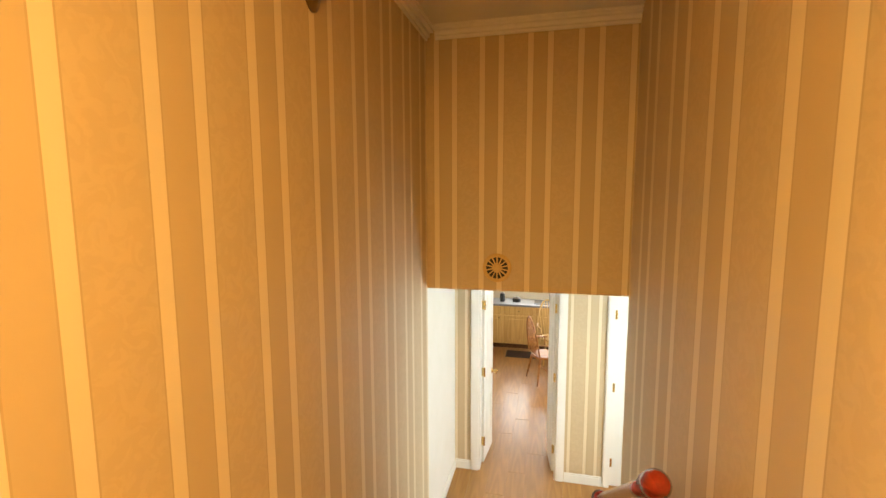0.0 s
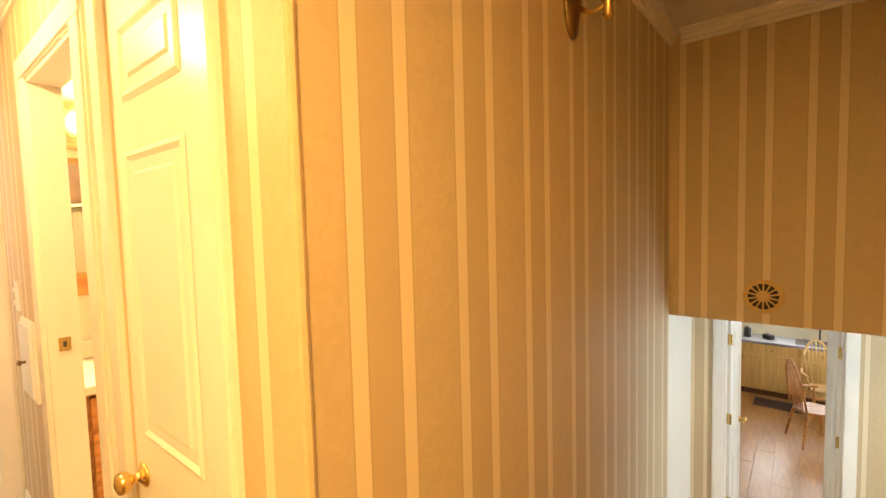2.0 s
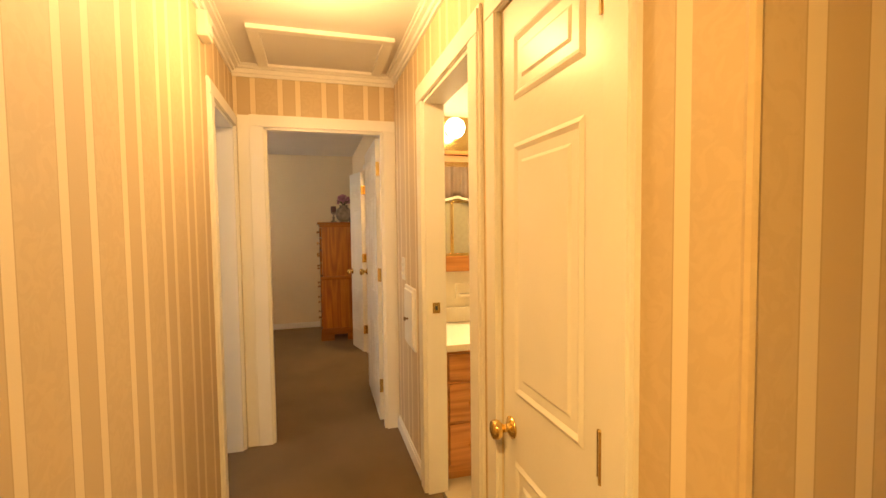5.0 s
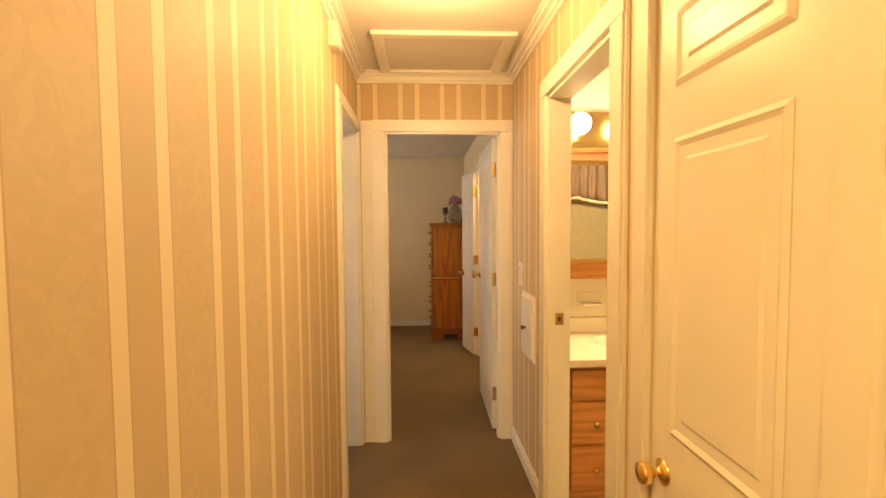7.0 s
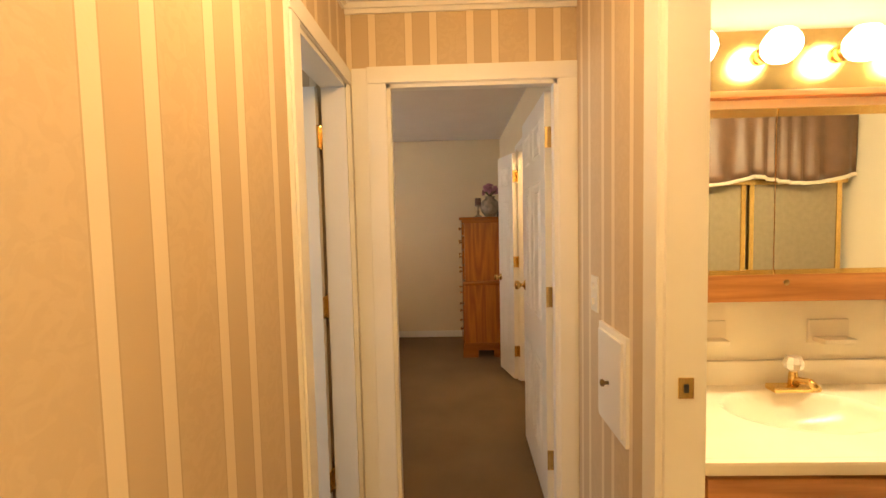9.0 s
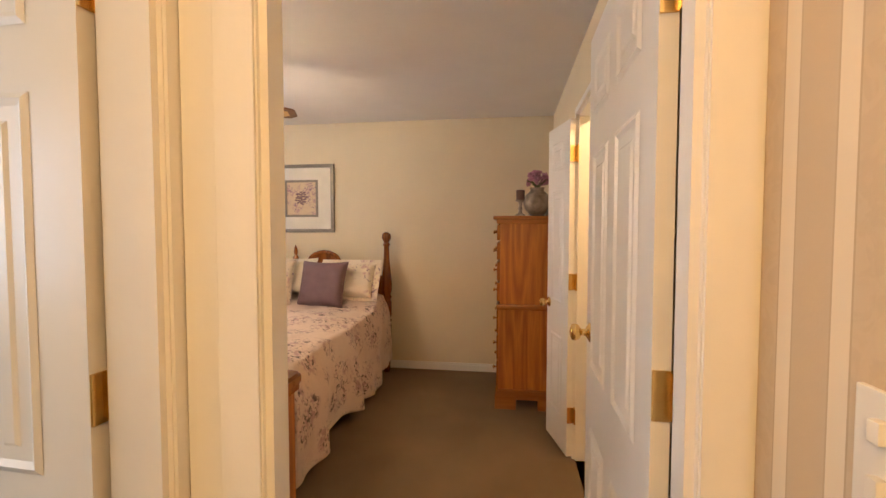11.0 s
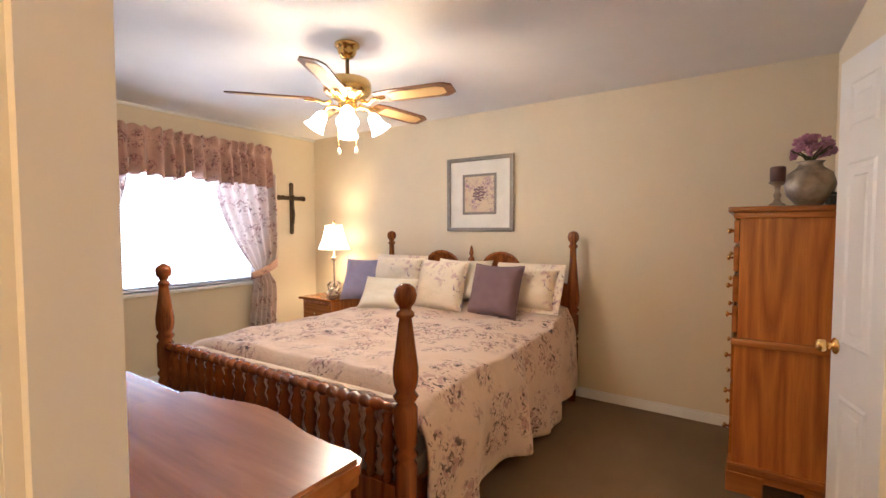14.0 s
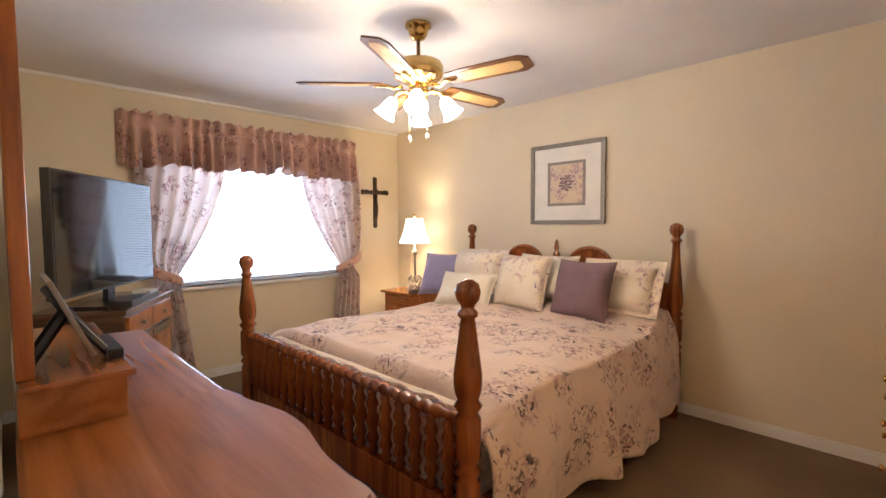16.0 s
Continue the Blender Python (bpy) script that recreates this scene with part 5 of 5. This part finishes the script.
# ---- television and its stand ----
ts = thing("tv_stand", (-3.05, -2.02, 0), "dark wooden media cabinet with drawers and doors", "cabinet", 241)
part("case", block(0.0, -0.0, 0.06, 0.78, 0.42, 0.86), DARKWOOD, ts)
part("top_board", block(-0.02, -0.02, 0.86, 0.80, 0.43, 0.89, bevel=0.006), DARKWOOD, ts)
part("plinth", block(0.01, 0.01, 0, 0.77, 0.41, 0.06), DARKWOOD, ts)
for x0 in (0.03, 0.40):
    dr = part("drawer", block(x0, -0.016, 0.72, x0 + 0.35, 0.004, 0.84, bevel=0.005), OAK_Y, ts)
    part("knob", lathe([(0.006, 0), (0.006, 0.012), (0.014, 0.02), (0.003, 0.028)], 12, m=Matrix.Translation((x0 + 0.175, -0.016, 0.78)) @ pose(0, 0, 0, 90)), DARKBRASS, dr, "dark knob", True)
    do = part("door", block(x0, -0.014, 0.09, x0 + 0.35, 0.004, 0.70, bevel=0.005), DARKWOOD, ts)
    part("inset_panel", block(x0 + 0.05, -0.020, 0.14, x0 + 0.30, -0.012, 0.65, bevel=0.006), OAK, do)
tv = thing("television", (-3.05, -2.36, 0.89), "flat black television on the media cabinet", "television", 235.4)
part("bezel", block(-0.51, -0.012, 0.09, 0.51, 0.03, 0.735, bevel=0.006), BLACK, tv)
part("screen", block(-0.498, -0.0145, 0.105, 0.498, -0.011, 0.723), SCREEN, tv, "glossy dark screen")
part("neck", block(-0.04, 0.0, 0.01, 0.04, 0.03, 0.14, bevel=0.005), BLACK, tv)
part("foot", block(-0.22, -0.09, 0.0, 0.22, 0.12, 0.014, bevel=0.005), BLACK, tv)
sb = thing("media_box", (-3.17, -2.40, 0.89), "black media player with papers on top", "media player", 241)
part("case", block(-0.30, -0.09, 0, 0.14, 0.02, 0.035, bevel=0.004), BLACK, sb)
part("papers", block(0.0, -0.085, 0.035, 0.13, 0.015, 0.05, bevel=0.002), MATBOARD, sb, "stack of pale papers")

# ---- nightstand and lamp ----
ns = thing("nightstand", (-5.70, -2.72, 0), "small oak nightstand beside the bed", "nightstand")
part("body", block(-0.22, -0.22, 0.08, 0.20, 0.22, 0.625), OAK, ns)
part("top_board", block(-0.25, -0.25, 0.625, 0.24, 0.25, 0.65, bevel=0.008), OAK_Y, ns)
part("plinth", block(-0.22, -0.23, 0, 0.21, 0.23, 0.08, bevel=0.006), OAK_Y, ns)
for z in (0.14, 0.38):
    dr = part("drawer", block(0.198, -0.19, z, 0.216, 0.19, z + 0.21, bevel=0.005), OAK_Y, ns)
    part("knob", lathe([(0.006, 0), (0.014, 0.02), (0.003, 0.028)], 12, m=Matrix.Translation((0.216, 0, z + 0.105)) @ pose(0, 0, 0, 0, 90)), BRASS, dr)
tl = thing("table_lamp", (-5.72, -2.70, 0.65), "ornate lit table lamp with bell shade", "table lamp")
part("stem", lathe([(0.075, 0), (0.078, 0.012), (0.045, 0.03), (0.03, 0.06), (0.016, 0.075), (0.010, 0.11), (0.010, 0.36), (0.016, 0.375), (0.032, 0.40), (0.034, 0.415), (0.012, 0.42), (0.007, 0.50), (0.007, 0.76)], 18), VASE, tl, "", True)
bm = bmesh.new()
for k in range(7):
    a = k * 0.9
    tube([(0.02 * math.cos(a), 0.02 * math.sin(a), 0.02), (0.06 * math.cos(a), 0.06 * math.sin(a), 0.07), (0.075 * math.cos(a + 0.4), 0.075 * math.sin(a + 0.4), 0.12), (0.04 * math.cos(a + 0.7), 0.04 * math.sin(a + 0.7), 0.15)], 0.009, 6, bm)
part("scrollwork", bm, VASE, tl, "cast scrolling leaves", True)
shade_bm = bmesh.new()
lathe_profile = [(0.165, 0.50), (0.138, 0.56), (0.115, 0.63), (0.098, 0.70), (0.086, 0.755)]
rings = [[shade_bm.verts.new((r * math.cos(math.pi * i / 16), r * math.sin(math.pi * i / 16), z)) for i in range(32)] for r, z in lathe_profile]
for a, b in zip(rings, rings[1:]):
    for i in range(32):
        shade_bm.faces.new((a[i], a[(i + 1) % 32], b[(i + 1) % 32], b[i]))
so = part("shade", shade_bm, SHADE, tl, "lit cream bell shade", True)
part("finial", lathe([(0.006, 0.755), (0.014, 0.775), (0.012, 0.79), (0.003, 0.81)], 14), BRASS, tl, "", True)
fr = thing("flower_ornament", (-5.58, -2.58, 0.65), "small arrangement of pale flowers on nightstand", "flowers")
part("dish", lathe([(0.03, 0), (0.05, 0.012), (0.06, 0.035), (0.05, 0.03), (0.0, 0.02)], 18), VASE, fr, "", True)
pale = mesh_of("pale_blossom", lathe([(0.001, -0.006), (0.014, -0.002), (0.020, 0.006), (0.010, 0.012), (0.001, 0.008)], 8), IVORY, True)
for k in range(18):
    b = new("blossom", pale)
    b.parent = fr
    b.matrix_basis = pose(rng.uniform(-0.05, 0.05), rng.uniform(-0.05, 0.05), rng.uniform(0.035, 0.10), rng.uniform(-50, 50), rng.uniform(-50, 50), 0)

# ---- kitchen ----
for k, x in enumerate((-0.572, 0.048, 0.668, 1.288)):
    cb = thing("kitchen_cabinet", (x, 9.75, LOW), "pale oak base cabinet with drawer and door", "cabinet", group="kitchen base cabinets")
    part("body", block(0, 0.0, 0.10, 0.618, 0.48, 0.86), PALEOAK, cb)
    part("plinth", block(0, 0.05, 0, 0.618, 0.48, 0.10), DARKWOOD, cb)
    dr = part("drawer", block(0.03, -0.018, 0.70, 0.588, 0.002, 0.84, bevel=0.005), PALEOAK, cb)
    part("knob", lathe([(0.006, 0), (0.015, 0.02), (0.003, 0.026)], 12, m=Matrix.Translation((0.31, -0.018, 0.77)) @ pose(0, 0, 0, 90)), DARKBRASS, dr)
    do = part("door", block(0.03, -0.018, 0.13, 0.588, 0.002, 0.67, bevel=0.005), PALEOAK, cb)
    part("raised_panel", block(0.10, -0.026, 0.20, 0.518, -0.016, 0.60, bevel=0.008), PALEOAK, do)
    part("knob", lathe([(0.006, 0), (0.015, 0.02), (0.003, 0.026)], 12, m=Matrix.Translation((0.55, -0.018, 0.62)) @ pose(0, 0, 0, 90)), DARKBRASS, do)
kt = thing("kitchen_worktop", (-0.60, 9.70, LOW + 0.86), "grey laminate kitchen worktop with dark sink", "worktop")
part("slab", block(0, 0, 0, 2.6, 0.54, 0.04, bevel=0.006), material("grey_laminate", (0.30, 0.30, 0.31), 0.35), kt)
part("sink", block(1.25, 0.10, 0.036, 1.85, 0.46, 0.05, bevel=0.006), BLACK, kt, "dark inset sink")
part("tap", tube([(1.55, 0.48, 0.04), (1.55, 0.48, 0.20), (1.55, 0.42, 0.25), (1.55, 0.34, 0.22)], 0.012, 8), BLACK, kt, "dark tap", True)
for x, y, w, h in ((0.02, 9.95, 0.10, 0.16), (0.30, 9.98, 0.16, 0.07), (1.25, 9.95, 0.12, 0.12)):
    ap = thing("counter_canister", (x, y, LOW + 0.90), "dark kitchen canister on the worktop", "canister", group="counter canisters")
    part("jar", lathe([(w * 0.5, 0), (w * 0.52, h * 0.1), (w * 0.52, h * 0.9), (w * 0.4, h)], 16), BLACK, ap, "", True)
    part("lid", lathe([(w * 0.42, h), (w * 0.42, h + 0.012), (w * 0.1, h + 0.016), (w * 0.1, h + 0.03), (0.002, h + 0.032)], 16), PEWTER, ap, "", True)
km = thing("kitchen_mat", (0.46, 9.45, LOW - 0.002), "dark red-brown mat before the sink", "mat")
part("rug_body", block(-0.30, -0.17, 0, 0.30, 0.17, 0.012, bevel=0.004), MATRUG, km)
part("border", block(-0.31, -0.18, 0, 0.31, 0.18, 0.008, bevel=0.003), BLACK, km)


def windsor(where, turn, label, wood=PALEOAK):
    c = thing("windsor_chair", where, label, "chair", turn, "kitchen chairs")
    part("seat", slab([(0.23 * math.cos(a) * (1.0 if math.sin(a) < 0 else 0.92), 0.21 * math.sin(a)) for a in [2 * math.pi * k / 20 for k in range(20)]], 0.42, 0.455, 0.010), wood, c)
    for sx in (-1, 1):
        for sy in (-1, 1):
            d = Vector((0.07 * sx, 0.07 * sy, -0.43))
            part("leg", lathe([(0.014, 0), (0.022, 0.10), (0.014, 0.16), (0.020, 0.24), (0.016, 0.36), (0.011, 0.44)], 10, m=Matrix.Translation((0.15 * sx, 0.14 * sy, 0.43)) @ d.to_track_quat('Z', 'Y').to_matrix().to_4x4()), wood, c, "", True)
        part("arm_rest", tube([(0.20 * sx, 0.17, 0.66), (0.26 * sx, 0.02, 0.66), (0.25 * sx, -0.16, 0.65)], 0.015, 8), wood, c, "", True)
        part("arm_post", tube([(0.20 * sx, -0.10, 0.45), (0.25 * sx, -0.12, 0.65)], 0.012, 8), wood, c, "", True)
    bow = [(0.21 * math.cos(a), 0.17 + 0.10 * math.sin(a), 0.46 + 0.62 * math.sin(a)) for a in [math.pi * k / 16 for k in range(17)]]
    part("back_bow", tube(bow, 0.014, 8), wood, c, "", True)
    for k in range(7):
        x = -0.15 + 0.05 * k
        h = math.sqrt(max(0.0, 1 - (x / 0.21) ** 2))
        part("back_spindle", tube([(x * 0.8, 0.17, 0.455), (x, 0.17 + 0.10 * h, 0.46 + 0.62 * h)], 0.007, 6), wood, c, "", True)
    part("stretcher", tube([(-0.19, 0, 0.20), (0.19, 0, 0.20)], 0.011, 8), wood, c, "", True)
    return c


windsor((0.86, 8.30, LOW - 0.002), 115, "brown bow-back windsor armchair by the table", BATHOAK)
windsor((0.98, 9.22, LOW - 0.002), 20, "oak windsor armchair lit by the window")
kb = thing("kitchen_table", (1.52, 8.62, LOW - 0.002), "round pale oak pedestal kitchen table", "table")
part("tabletop", lathe([(0.48, 0.72), (0.53, 0.725), (0.535, 0.745), (0.52, 0.75), (0.001, 0.75)], 36), PALEOAK, kb, "", True)
part("pedestal", lathe([(0.10, 0.10), (0.06, 0.2), (0.09, 0.4), (0.06, 0.6), (0.12, 0.72)], 18), PALEOAK, kb, "", True)
for k in range(4):
    a = math.pi / 4 + k * math.pi / 2
    part("foot", tube([(0.05 * math.cos(a), 0.05 * math.sin(a), 0.16), (0.2 * math.cos(a), 0.2 * math.sin(a), 0.10), (0.36 * math.cos(a), 0.36 * math.sin(a), 0.025)], 0.025, 8), PALEOAK, kb, "", True)
# window_3 is an added, unseen window round the kitchen side fill.
for nm, cxw, cyw, along in (("window_2", 0.95, 10.25, 'x'), ("window_3", 3.2, 8.2, 'y'), ("window_4", 2.6, 4.7, 'y')):
    w = tagged(thing(nm, (cxw, cyw, {"window_2": -0.42, "window_3": -0.7, "window_4": -0.9}[nm]), "white framed window with bright daylight", "window"), kind="structure")
    hw, hh = {"window_2": (0.95, 1.02), "window_3": (1.0, 1.3), "window_4": (0.6, 1.65)}[nm]
    for a in ((-hw, 0, -hw + 0.05, hh), (hw - 0.05, 0, hw, hh), (-hw + 0.05, 0, hw - 0.05, 0.05), (-hw + 0.05, hh - 0.05, hw - 0.05, hh), (-0.02, 0.05, 0.02, hh - 0.05)):
        part("window_frame", block(*((a[0], 0.03, a[1], a[2], 0.07, a[3]) if along == 'x' else (0.03, a[0], a[1], 0.07, a[2], a[3]))), WHITE, w)
    for a in ((-hw + 0.05, -0.02), (0.02, hw - 0.05)):
        part("pane", block(*((a[0], 0.048, 0.05, a[1], 0.052, hh - 0.05) if along == 'x' else (0.048, a[0], 0.05, 0.052, a[1], hh - 0.05))), GLASS, w).visible_shadow = False

# ---- floor planks of the lower level ----
floor_low = bpy.data.objects["floor_lower"]
pl = mesh_of("plank", block(-0.094, -0.60, -0.011, 0.094, 0.60, 0.0, bevel=0.0015), LAMINATE)
for i in range(11):
    for j in range(6):
        o = new("plank", pl)
        o.parent = floor_low
        o.location = (0.02 + 0.19 * i, 3.9 + 1.203 * j + 0.4 * ((i * 7) % 3), LOW - 0.001)
